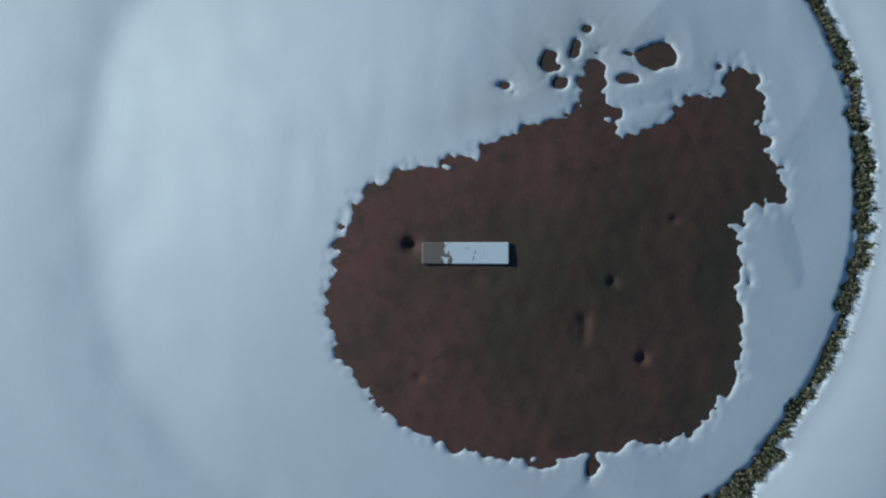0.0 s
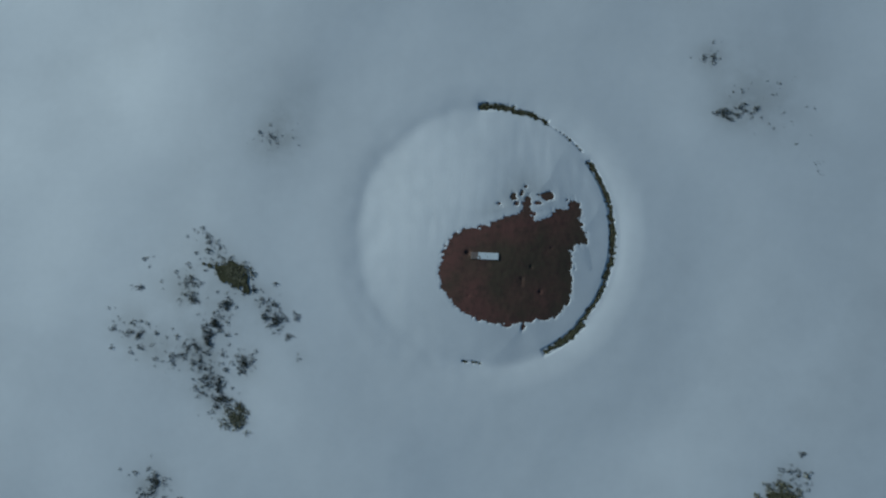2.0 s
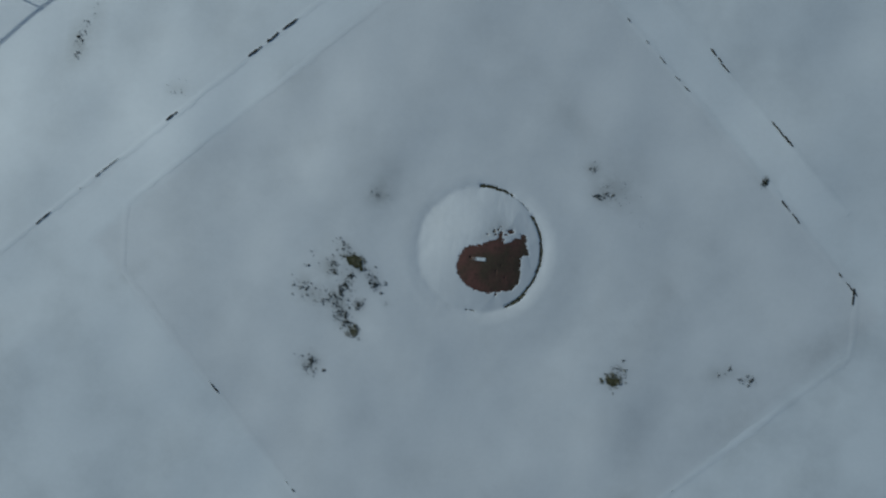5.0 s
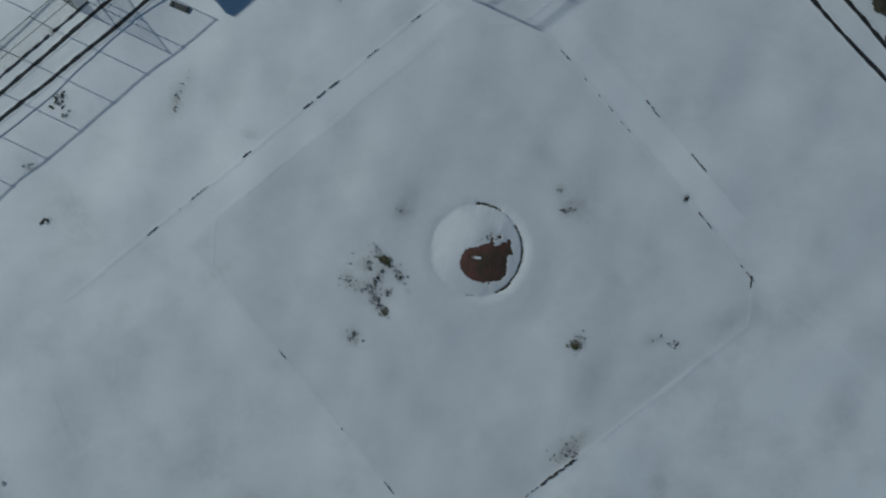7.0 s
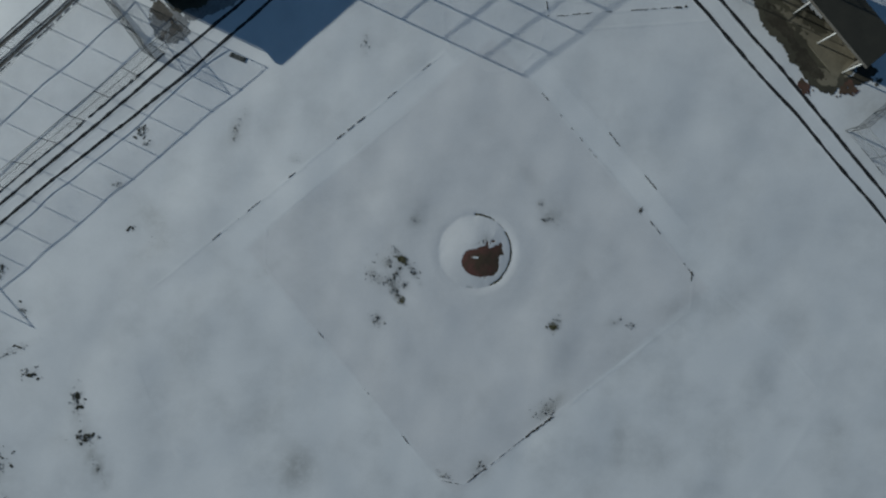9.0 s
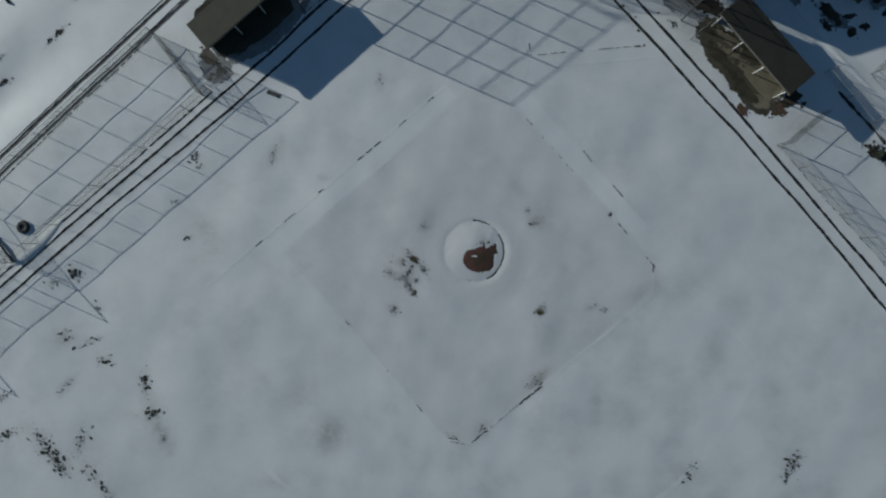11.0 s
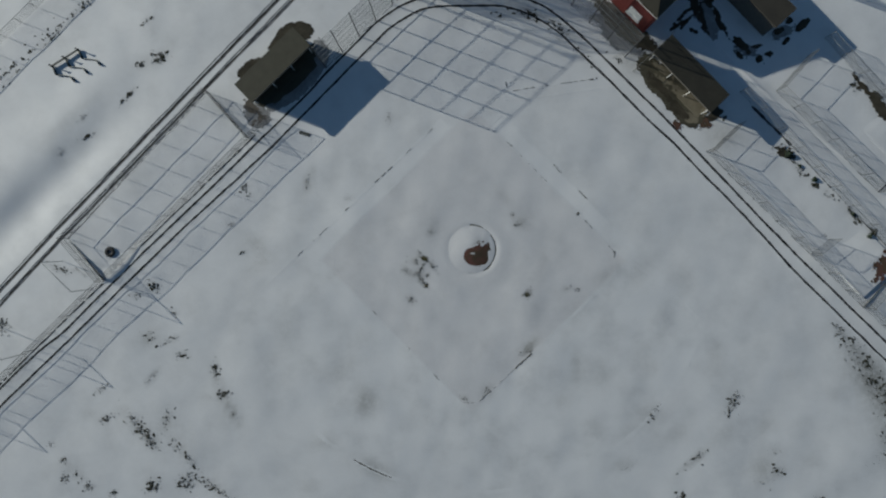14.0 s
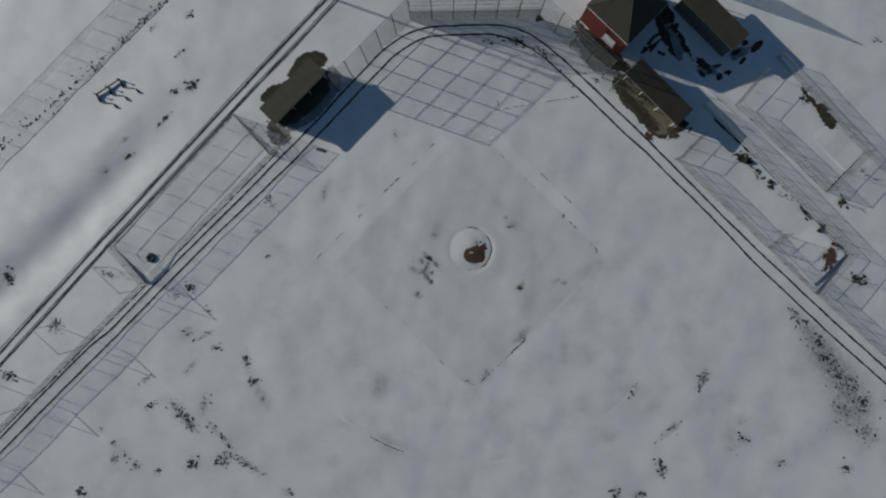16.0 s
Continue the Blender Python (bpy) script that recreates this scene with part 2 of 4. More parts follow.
def bare(x, y):
    """Below zero where the sun has melted the mound free."""
    d = ell(x, y, 0.30, -0.89, 1.46, 1.11, -2)
    for lobe in ((0.78, -0.30, 1.34, 0.79, 10), (-0.51, -0.30, 0.55, 0.39, 20), (1.51, 0.16, 0.49, 0.46, -20), (1.81, 0.61, 0.14, 0.23, 27), (0.98, -1.04, 0.89, 0.74, -46), (0.73, 0.43, 0.11, 0.45, -2)):
        d = np.minimum(d, ell(x, y, *lobe))
    d = np.maximum(d, -ell(x, y, 2.17, -0.68, 0.30, 0.63, 32))
    d = np.maximum(d, -ell(x, y, 1.10, 0.48, 0.26, 0.11, 17))
    d = np.minimum(d, ell(x, y, 1.85, -0.07, 0.27, 0.11, 33))
    d0 = d
    d = d - 0.012 + 0.010 * W06(x, y) + 0.016 * W02(x, y) + 0.012 * W008(x, y) + 0.004 * W004(x, y)
    for cx, cy, a, b in ((0.42, 0.86, .055, .075), (1.19, 0.90, .13, .085), (0.98, 0.73, .07, .03), (0.12, 0.68, .026, .022), (0.62, 0.95, .03, .05),
                         (0.71, 1.09, .03, .02), (0.50, 0.71, .045, .045), (0.48, 0.81, .02, .02), (0.40, -2.03, .08, .03), (0.75, -2.06, .03, .06)):
        e = ell(x, y, cx, cy, a, b)
        d, d0 = np.minimum(d, np.where(e < 0.02, 2.5 * (e - 0.012), e) + 0.012 * W008(x, y) + 0.022 * W02(x, y)), np.minimum(d0, e + 0.1)
    return d, d0


def ring_open(x, y):
    """Below zero where the grass edge of the mound shows through."""
    r, w = np.hypot(x - MOUND_X, y - MOUND_Y), np.degrees(np.arctan2(y - MOUND_Y, x - MOUND_X))
    d = np.full(np.shape(r), 9.0)
    for w0, w1, r0, half in ((-62, -40, 2.91, 0.062), (-42, -16, 2.84, 0.030), (-18, 12, 2.82, 0.050), (11, 38, 2.83, 0.036), (80, 95, 2.95, 0.060), (64, 82, 2.92, 0.040), (44, 66, 2.88, -0.004), (-98, -91, 2.87, -0.012)):
        along = np.maximum(w0 - w, w - w1) * math.pi / 180 * 2.76
        off = np.abs(r - r0) - half
        d = np.minimum(d, np.hypot(np.maximum(off, 0), np.maximum(along, 0)) + np.minimum(np.maximum(off, along), 0))
    return d + 0.014 * W02(x, y) + 0.014 * W008(x, y) + 0.010 * W06(x, y), d


def smooth01(v):
    v = np.clip(v, 0, 1)
    return v * v * (3 - 2 * v)


def ground_z(x, y):
    """The lie of the land outside the field: a ditch beside the service track."""
    s = (x + 58.7) * 0.676 - (y - 7.0) * 0.737 - 4.4       # across the ditch, along the shadows
    dip = -0.32 * np.exp(-(s / 2.6) ** 2) + 0.10 * np.exp(-((s + 4.5) / 3.0) ** 2)
    return dip * smooth01((-33 - x) / 20)


def snow_z(x, y):
    x, y = np.asarray(x, float), np.asarray(y, float)
    r = np.hypot(x - MOUND_X, y - MOUND_Y)
    out = smooth01((r - 2.9) / 3.0)
    z = SNOW_DEPTH + ground_z(x, y) + out * (0.022 * W12(x, y) + 0.012 * W5(x, y) + 0.0018 * W2(x, y)) + 0.0004 * W06(x, y)
    near = r < 3.6
    if np.any(near):
        b, b0 = bare(x, y)
        thick = np.where(b > 0, np.minimum(b / 0.05, 1) * 0.003 + (SNOW_DEPTH - 0.003) * (1 - np.exp(-(np.maximum(b0, 0) / 0.9) ** 1.3)), np.maximum(b * 0.3, -0.15))
        ro, ro0 = ring_open(x, y)
        edge = np.where(ro > 0, np.minimum(ro / 0.03, 1) * 0.006 + (SNOW_DEPTH - 0.006) * (0.3 * smooth01(ro0 / 0.06) + 0.7 * (1 - np.exp(-np.maximum(ro0, 0) / 0.75))), np.maximum(ro / 0.03, -1) * 0.04)
        groove = (0.006 + 0.005 * smooth01(x + 0.5)) * np.exp(-((r - 2.92) / 0.17) ** 2)
        rise = clay_rise(x, y)
        foot = 0.5 * (rise + np.sqrt(rise ** 2 + 0.0003))
        streak = 0.0035 * W06(x * 1.8, y * 0.6) * np.clip(1 - b / 0.8, 0, 1) * smooth01((y + 0.8) / 0.8) + 0.0012 * W06(x, y) + 0.003 * W2(x, y)
        both = 0.5 * (thick + edge - np.sqrt((thick - edge) ** 2 + 0.00012 * smooth01((np.minimum(thick, edge) - 0.004) / 0.025)))
        zn = foot + both - groove + streak * np.clip(thick / 0.04, 0, 1)
        z = np.where(near, zn + (z - zn) * smooth01((r - 2.95) / 0.65), z)
    return z


def lay(x, y):
    return float(snow_z(np.array([x]), np.array([y]))[0])


def strip(name, points, width, material, lift=0.012, ragged=0.25, seed=0, skip=None, step=0.3, crown=0.0):
    """A ragged strip along a line of points, laid on the snow."""
    rnd = random.Random(seed)
    pts = [Vector(p) for p in points]
    fine = []
    for a, b in zip(pts, pts[1:]):
        n = max(1, int((b - a).length / step))
        fine += [a.lerp(b, i / n) for i in range(n)]
    fine.append(pts[-1])
    across = np.array([-0.5, -0.18, 0.18, 0.5])
    X, Y, L = [], [], []
    side_drift = 0.0
    for i, p in enumerate(fine):
        d = (fine[min(i + 1, len(fine) - 1)] - fine[max(i - 1, 0)]).normalized()
        nrm = Vector((-d.y, d.x))
        side_drift = 0.9 * side_drift + rnd.gauss(0, 0.012)
        wide = width * (1 + rnd.uniform(-ragged, ragged))
        for k, a in enumerate(across):
            q = p + nrm * (a * wide + side_drift)
            X.append(q.x), Y.append(q.y), L.append(lift if k in (0, 3) else lift + crown)
    Z = snow_z(np.array(X), np.array(Y)) + np.array(L)
    vs = list(zip(X, Y, Z))
    fs = []
    for i in range(len(fine) - 1):
        if skip and skip(i):
            continue
        for k in range(3):
            a = i * 4 + k
            fs.append((a, a + 1, a + 5, a + 4))
    return mesh_of(name, vs, fs, material, True)


def curve(points, n=12):
    """A smooth line through a few points."""
    p = [Vector(points[0])] + [Vector(q) for q in points] + [Vector(points[-1])]
    out = []
    for i in range(1, len(p) - 2):
        for k in range(n):
            t = k / n
            out.append(0.5 * (2 * p[i] + (p[i + 1] - p[i - 1]) * t + (2 * p[i - 1] - 5 * p[i] + 4 * p[i + 1] - p[i + 2]) * t * t
                              + (3 * p[i] - p[i - 1] - 3 * p[i + 1] + p[i + 2]) * t ** 3))
    return out + [p[-1]]


def offset(points, d):
    out = []
    for i, p in enumerate(points):
        t = (points[min(i + 1, len(points) - 1)] - points[max(i - 1, 0)]).normalized()
        out.append(p + Vector((-t.y, t.x)) * d)
    return out


def blades(name, spots, material, seed=0):
    """Grass at spots of (x, y, z, radius, blades, length): leaning leaves, each bent once."""
    rnd = random.Random(seed)
    vs, fs = [], []
    for x, y, z, rad, count, long in spots:
        for _ in range(count):
            w, d = rnd.uniform(0, 6.283), rad * math.sqrt(rnd.random())
            bx, by = x + d * math.cos(w), y + d * math.sin(w)
            w2, ln = rnd.uniform(0, 6.283), long * rnd.uniform(0.6, 1.3)
            dx, dy, wd = math.cos(w2), math.sin(w2), ln * rnd.uniform(0.10, 0.2)
            i = len(vs)
            vs += [(bx - dy * wd, by + dx * wd, z - 0.01), (bx + dy * wd, by - dx * wd, z - 0.01),
                   (bx + dx * ln * .5 - dy * wd * .8, by + dy * ln * .5 + dx * wd * .8, z + ln * .38), (bx + dx * ln * .5 + dy * wd * .8, by + dy * ln * .5 - dx * wd * .8, z + ln * .38),
                   (bx + dx * ln, by + dy * ln, z + ln * .35)]
            fs += [(i, i + 1, i + 3, i + 2), (i + 2, i + 3, i + 4)]
    return mesh_of(name, vs, fs, material)


# ---- the large structure ----
def graded(half, fine, step, most):
    """Grid lines: close together round the mound, then wider and wider."""
    v = list(np.arange(0, fine + 1e-6, step))
    d = step
    while v[-1] < half:
        d = min(d * 1.06, most) if v[-1] < 75 else d * 1.35
        v.append(v[-1] + d)
    return np.array([-q for q in v[:0:-1]] + v)


def sheet(name, gx, gy, zf, material):
    X, Y = np.meshgrid(gx, gy)
    Z = zf(X, Y)
    nx, ny = len(gx), len(gy)
    me = bpy.data.meshes.new(name)
    idx = np.arange(nx * ny).reshape(ny, nx)
    quads = np.stack([idx[:-1, :-1], idx[:-1, 1:], idx[1:, 1:], idx[1:, :-1]], -1).reshape(-1, 4)
    me.vertices.add(nx * ny)
    me.vertices.foreach_set("co", np.stack([X, Y, Z], -1).reshape(-1))
    me.loops.add(quads.size)
    me.loops.foreach_set("vertex_index", quads.reshape(-1).astype(np.int32))
    me.polygons.add(len(quads))
    me.polygons.foreach_set("loop_start", np.arange(0, quads.size, 4, dtype=np.int32))
    me.polygons.foreach_set("use_smooth", np.ones(len(quads), dtype=bool))
    me.materials.append(material)
    me.update(calc_edges=True)
    return me


# grass and weeds through the snow: x, y, spread along and across, turn, clumps, size
CLUMPS = []
# round the mound
CLUMPS += [(-5.85, -1.1, 0.27, 0.2, -30, 75, 0.05), (-6.35, -0.6, 0.35, 0.12, -50, 16, 0.04), (-5.5, -1.5, 0.5, 0.3, -40, 26, 0.04), (-4.88, -2.05, 0.32, 0.2, -60, 44, 0.045), (-6.91, -1.58, 0.28, 0.28, 0, 26, 0.04), (-6.15, -2.2, 0.3, 0.35, 0, 36, 0.042),
           (-6.5, -2.9, 0.28, 0.3, 0, 34, 0.042), (-5.52, -3.15, 0.2, 0.26, 0, 28, 0.042), (-6.27, -3.6, 0.32, 0.35, 0, 46, 0.042), (-5.7, -4.4, 0.24, 0.2, 0, 60, 0.055), (-6.0, -4.1, 0.4, 0.25, -40, 24, 0.04), (-7.3, -3.0, 0.6, 0.4, 0, 26, 0.035)]
CLUMPS += [(-8.2, -2.45, 0.5, 0.4, -40, 22, 0.04), (-7.0, -1.2, 0.7, 0.5, 0, 18, 0.03), (-7.5, -6.1, 0.35, 0.4, 20, 34, 0.042), (6.45, -5.5, 0.33, 0.28, 0, 75, 0.05), (6.6, -5.1, 0.4, 0.3, 60, 22, 0.04), (5.05, 2.9, 0.14, 0.1, 0, 14, 0.045), (5.5, 2.98, 0.2, 0.15, 0, 12, 0.042),
           (4.7, 4.2, 0.2, 0.15, 0, 10, 0.04), (-5.0, 2, 0.45, 0.35, 0, 24, 0.022), (6, 3.2, 0.9, 0.7, -40, 20, 0.02), (-4.32, -2.94, 0.06, 0.05, 0, 3, 0.04)]
# in the infield
CLUMPS += [(-7.5, -6.1, 0.35, 0.4, 20, 40, 0.042), (12.55, -4.8, 0.25, 0.2, 0, 34, 0.045), (11.3, -4.7, 0.5, 0.2, 20, 14, 0.04), (12.5, 4.25, 0.22, 0.16, -45, 40, 0.05), (6.3, -12.2, 0.6, 0.5, 45, 40, 0.05), (6.9, -11.6, 0.9, 0.35, 45, 30, 0.045), (1.8, -17.2, 0.5, 0.4, 45, 22, 0.05), (-1.2, -18.1, 0.5, 0.25, 0, 16, 0.045), (-15, 6.2, 0.35, 0.3, 0, 10, 0.03), (-10.2, 15.9, 0.3, 0.6, 0, 20, 0.04)]
# along the west fence
CLUMPS += [(-54.9, -33, 0.7, 0.5, 0, 50, 0.08), (-64.4, -2.7, 0.5, 0.9, 0, 60, 0.08), (-57.9, -9.5, 0.7, 0.8, 30, 70, 0.07), (-64.7, -16.4, 0.8, 0.5, 0, 60, 0.08), (-20.0, 8.3, 0.22, 0.9, -20, 44, 0.035), (-27.6, 7.5, 0.36, 0.3, 30, 50, 0.055), (-27.25, 6.45, 0.15, 0.2, 0, 12, 0.05), (-29.34, 3.0, 0.35, 0.25, 0, 16, 0.045), (-39, -4.4, 0.5, 0.5, -30, 50, 0.07), (-41, -5.6, 0.4, 0.3, 0, 24, 0.06), (-50.6, -2.4, 1.3, 0.35, -25, 44, 0.06), (-48.2, -2.7, 0.9, 0.25, -25, 20, 0.05), (-36.5, -7.8, 0.5, 0.3, -40, 26, 0.06), (-28.05, -0.4, 0.3, 0.2, 30, 22, 0.045), (-25.4, -0.6, 1.2, 0.9, -40, 20, 0.022)]
# along the west fence
CLUMPS += [(-31.4, -14.6, 0.35, 0.9, 12, 60, 0.07), (-44.75, -20.7, 0.75, 0.3, 20, 60, 0.065), (-40.5, -22.2, 2, 0.55, -47, 150, 0.055), (-39.6, -23.3, 0.9, 0.35, -47, 60, 0.065), (-37.6, -21.1, 0.5, 1.1, -15, 55, 0.05), (-47, -29.2, 0.55, 0.4, -20, 40, 0.06), (-50.35, -26, 0.35, 0.4, 0, 22, 0.055), (-50.2, -28.3, 0.4, 0.4, 0, 30, 0.06), (-51.7, -24, 0.35, 0.25, 0, 16, 0.05), (-45.5, -17.2, 0.7, 0.3, 30, 40, 0.05), (-39.6, -10.8, 0.8, 0.7, 0, 40, 0.04), (-39.5, -15.9, 0.15, 0.8, -35, 16, 0.04), (-38.9, -15.4, 0.15, 0.8, -35, 14, 0.04)]
# along the west fence
CLUMPS += [(-35.4, -12.9, 0.5, 0.4, 0, 36, 0.05), (-37, -11.1, 1.3, 0.25, 25, 34, 0.045), (-48.2, -28, 0.9, 0.5, -40, 26, 0.035)]
# south-east outfield
CLUMPS += [(25.2, -30.5, 0.6, 0.8, 20, 70, 0.07), (19, -33.9, 0.5, 0.7, 0, 44, 0.07), (22, -34.2, 0.7, 0.4, 0, 40, 0.07), (34.7, -28, 0.8, 0.5, 0, 16, 0.05), (18.6, -26.2, 0.8, 0.3, 30, 16, 0.05), (43.6, -9.6, 0.9, 0.4, -50, 50, 0.05), (45, -11.6, 1.6, 0.6, -52, 110, 0.05), (46.9, -14.6, 1.9, 1, -55, 180, 0.045), (48.6, -17.2, 1.9, 1.1, -56, 210, 0.045), (50.9, -19.7, 1.7, 1.1, -56, 210, 0.045), (53, -22.2, 1.2, 0.9, -50, 120, 0.05), (50, -22.9, 1.5, 0.7, -30, 70, 0.045), (53.2, -26, 1.4, 1, -40, 90, 0.05)]
# south-east outfield
CLUMPS += [(50.3, -30.8, 0.6, 0.6, 0, 50, 0.06), (49, -25, 1.6, 0.8, 0, 40, 0.04), (41.2, -29.9, 0.7, 0.5, 0, 22, 0.05), (21.7, -19.7, 0.3, 1, -32, 46, 0.05), (31.1, -18.5, 0.4, 1, -28, 90, 0.06), (26.2, -25.6, 1.4, 0.25, 40, 40, 0.05), (27.25, -24.8, 0.4, 0.4, 0, 20, 0.05), (36, -24, 0.5, 0.4, 0, 14, 0.04), (36.6, -26.6, 0.6, 0.5, 0, 30, 0.055)]
# west, beyond the fence
CLUMPS += [(-37.9, 23.2, 0.7, 0.45, 25, 70, 0.07), (-40.3, 22.4, 0.5, 0.25, 25, 30, 0.07), (-41.9, 18.6, 1.1, 0.25, 50, 40, 0.06), (-47.1, 13.7, 0.9, 0.25, 20, 36, 0.06), (-39.4, 27.7, 0.5, 0.25, 35, 26, 0.06), (-38.1, 32.8, 0.4, 0.4, 0, 24, 0.06), (-43.2, 31.4, 0.5, 0.4, 30, 20, 0.05), (-50.8, 26, 2, 0.25, 44, 60, 0.05), (-46.6, 30.1, 2.2, 0.3, 44, 70, 0.05), (-55.5, 21.6, 1.6, 0.2, 42, 24, 0.05), (-43.2, 33.4, 1.6, 0.2, 44, 40, 0.05), (-47.5, 16, 0.7, 0.2, 40, 14, 0.05), (-50.3, 11.8, 0.4, 0.3, 30, 14, 0.06)]
# west, beyond the fence
CLUMPS += [(-28.5, 11.83, 0.25, 0.12, 40, 16, 0.05), (-33.1, 7.6, 0.25, 0.2, 0, 14, 0.05), (-24, 17.6, 0.4, 0.15, 20, 10, 0.05)]
# along the east fence
CLUMPS += [(37.9, 10.6, 0.7, 0.25, -50, 30, 0.06), (39, 9.4, 0.7, 0.3, -45, 50, 0.07), (40.6, 7.6, 0.3, 0.3, 0, 36, 0.075), (42, 6.6, 0.6, 0.2, -45, 16, 0.05), (45.1, 4.1, 1.2, 0.25, -45, 80, 0.07), (47.5, 2.1, 0.3, 0.3, 0, 36, 0.075), (50.2, 5.5, 0.5, 0.45, 0, 70, 0.09), (52.2, -5.3, 0.8, 0.5, -10, 80, 0.09), (41.5, 1.6, 0.25, 0.2, 0, 10, 0.05), (55, 27, 0.8, 0.4, 0, 24, 0.06), (45.2, 19, 0.5, 0.4, 0, 36, 0.05), (53, 9.6, 0.3, 0.2, 0, 24, 0.06)]
# behind home plate
CLUMPS += [(6.5, 28.1, 1.6, 0.5, -20, 120, 0.05), (10.2, 26.2, 1.4, 0.5, -40, 90, 0.05), (3.2, 28, 1.2, 0.3, -10, 40, 0.04), (13.2, 23.2, 0.9, 0.4, -45, 30, 0.05), (17.3, 22.6, 0.5, 0.2, -45, 30, 0.06), (9.7, 31, 0.35, 0.3, 0, 40, 0.08)]
# south-west outfield
CLUMPS += [(-30.55, -17.8, 0.65, 0.4, 20, 46, 0.065), (-29.6, -19.6, 0.12, 1.1, 28, 14, 0.04), (-28.9, -20.6, 0.12, 0.9, 28, 10, 0.04), (-36.2, -24, 1.6, 0.4, -45, 40, 0.05), (-34.6, -25.7, 1.5, 0.35, -48, 55, 0.05), (-34.9, -28.4, 0.9, 0.9, 0, 110, 0.065), (-32.6, -28.8, 1.5, 0.22, -35, 46, 0.05), (-31.2, -29.3, 1.5, 0.18, -35, 40, 0.05), (-30.2, -30.2, 1.2, 0.15, -35, 26, 0.045), (-39.2, -28.9, 0.8, 0.55, 30, 90, 0.07), (-44.1, -30, 0.6, 0.25, 35, 36, 0.06), (-26.2, -33.2, 0.6, 0.6, 0, 36, 0.06)]

# places where the snow is worn thin: x, y, reach along and across, turn, strength
WORN = []
# south-east outfield
WORN += [(20.7, -19.7, 0.8, 1.5, -25, 0.26), (17.8, -25.8, 1.4, 0.6, 25, 0.24), (26.8, -25, 1.5, 0.45, 38, 0.3), (34.4, -26.1, 1, 1.4, -20, 0.28), (10.7, -18.4, 0.9, 0.9, 0, 0.2), (6.2, -31.5, 0.5, 1, 0, 0.22), (18.7, -22.1, 1.6, 0.6, 35, 0.16), (40.5, -25.4, 0.9, 0.7, 0, 0.2), (30.6, -18.6, 1.6, 0.7, 50, 0.2), (41.6, -30.1, 0.8, 0.6, 0, 0.22), (20.8, -34, 0.7, 0.6, 0, 0.2), (15.5, -15, 1.2, 1.2, 0, 0.16), (21, -13.8, 1.1, 1.3, 0, 0.15), (14.5, -21, 1.5, 1, 30, 0.14), (30, -22, 2, 0.8, 40, 0.2)]
# south-east outfield
WORN += [(35.5, -26.6, 1.6, 1.2, 0, 0.26), (48.9, -17, 6.5, 2.4, -54, 0.6), (51, -24, 4, 2.2, -60, 0.4), (35, -21, 1.2, 0.6, 40, 0.25), (24.5, -22, 1.6, 0.9, 30, 0.22), (38, -15, 1, 0.7, 0, 0.2), (9, -25, 1.4, 0.7, -20, 0.2), (29, -12, 0.9, 1.4, 0, 0.2), (3, -29, 1.5, 0.7, 20, 0.2)]
# in the infield
WORN += [(12.3, -13.3, 0.6, 1.3, 0, 0.18), (-16.4, -2.7, 1.6, 0.25, 40, 0.2), (-9.5, 7.5, 1.2, 0.9, 0, 0.14), (-2, -10.5, 1.5, 1, 0, 0.12), (7.5, -9, 0.8, 1.2, 0, 0.12), (12.4, -7.4, 1, 1.6, -20, 0.2), (15.6, -3.2, 1.2, 0.7, 40, 0.22), (1.6, -17.2, 1.4, 0.8, 45, 0.24), (6.6, -12, 1.6, 0.7, 45, 0.26)]
# south-west outfield
WORN += [(-13.1, -18.4, 1.2, 1.6, 0, 0.3), (-11.8, -27, 2.2, 0.9, -25, 0.26), (-19.1, -23.7, 0.9, 0.8, 0, 0.22), (-32.8, -18, 0.9, 0.5, 0, 0.15), (-22.7, -9.6, 1.0, 2.4, -6, 0.12), (-12.6, -18.6, 1.5, 1.7, 0, 0.22), (-17.6, -23.4, 1, 0.8, 0, 0.26), (-11.6, -26.6, 2.2, 0.8, -25, 0.3), (-29.4, -19.6, 0.5, 1.8, 25, 0.3), (-20, -29, 1.4, 0.8, 0, 0.2), (-31, -16.5, 2.4, 0.7, -70, 0.24)]
# along the west fence
WORN += [(-26.1, -2.1, 2, 0.7, 30, 0.2), (-39.6, -10.9, 1.4, 0.9, 20, 0.22), (-47, -20.2, 1, 0.6, 20, 0.2), (-49.5, -26.8, 1.2, 1, -40, 0.22), (-26.3, 0.6, 1.6, 1, -40, 0.28), (-20.0, 8.0, 0.5, 1.6, -18, 0.3), (-40, -22.4, 3, 1.2, -45, 0.2), (-36.5, -21.5, 3.2, 1.2, -45, 0.16)]
# round the mound
WORN += [(-5, 2.4, 0.5, 1, -35, 0.26), (5.6, 3.4, 1, 0.8, -35, 0.22), (3.5, 6.5, 1.6, 0.5, -50, 0.14), (-6.6, -2.6, 1.4, 1.7, 0, 0.2)]
# behind home plate
WORN += [(6.5, 28.2, 3.2, 0.7, -16, 0.34), (11.5, 25.2, 2.2, 0.8, -42, 0.34), (19, 22.8, 2.6, 1.6, -45, 0.45)]
# west, beyond the fence
WORN += [(-49, 16, 4, 0.6, 42, 0.18), (-39, 22.8, 2, 0.7, 25, 0.22), (-30.6, 17.4, 1.6, 2.2, 40, 0.3)]
# along the east fence
WORN += [(48, 17, 3, 1.3, -52, 0.35), (48, -2.3, 2.8, 1.7, 62, 0.4), (29.8, 13.4, 2.2, 1.6, 0, 0.4)]
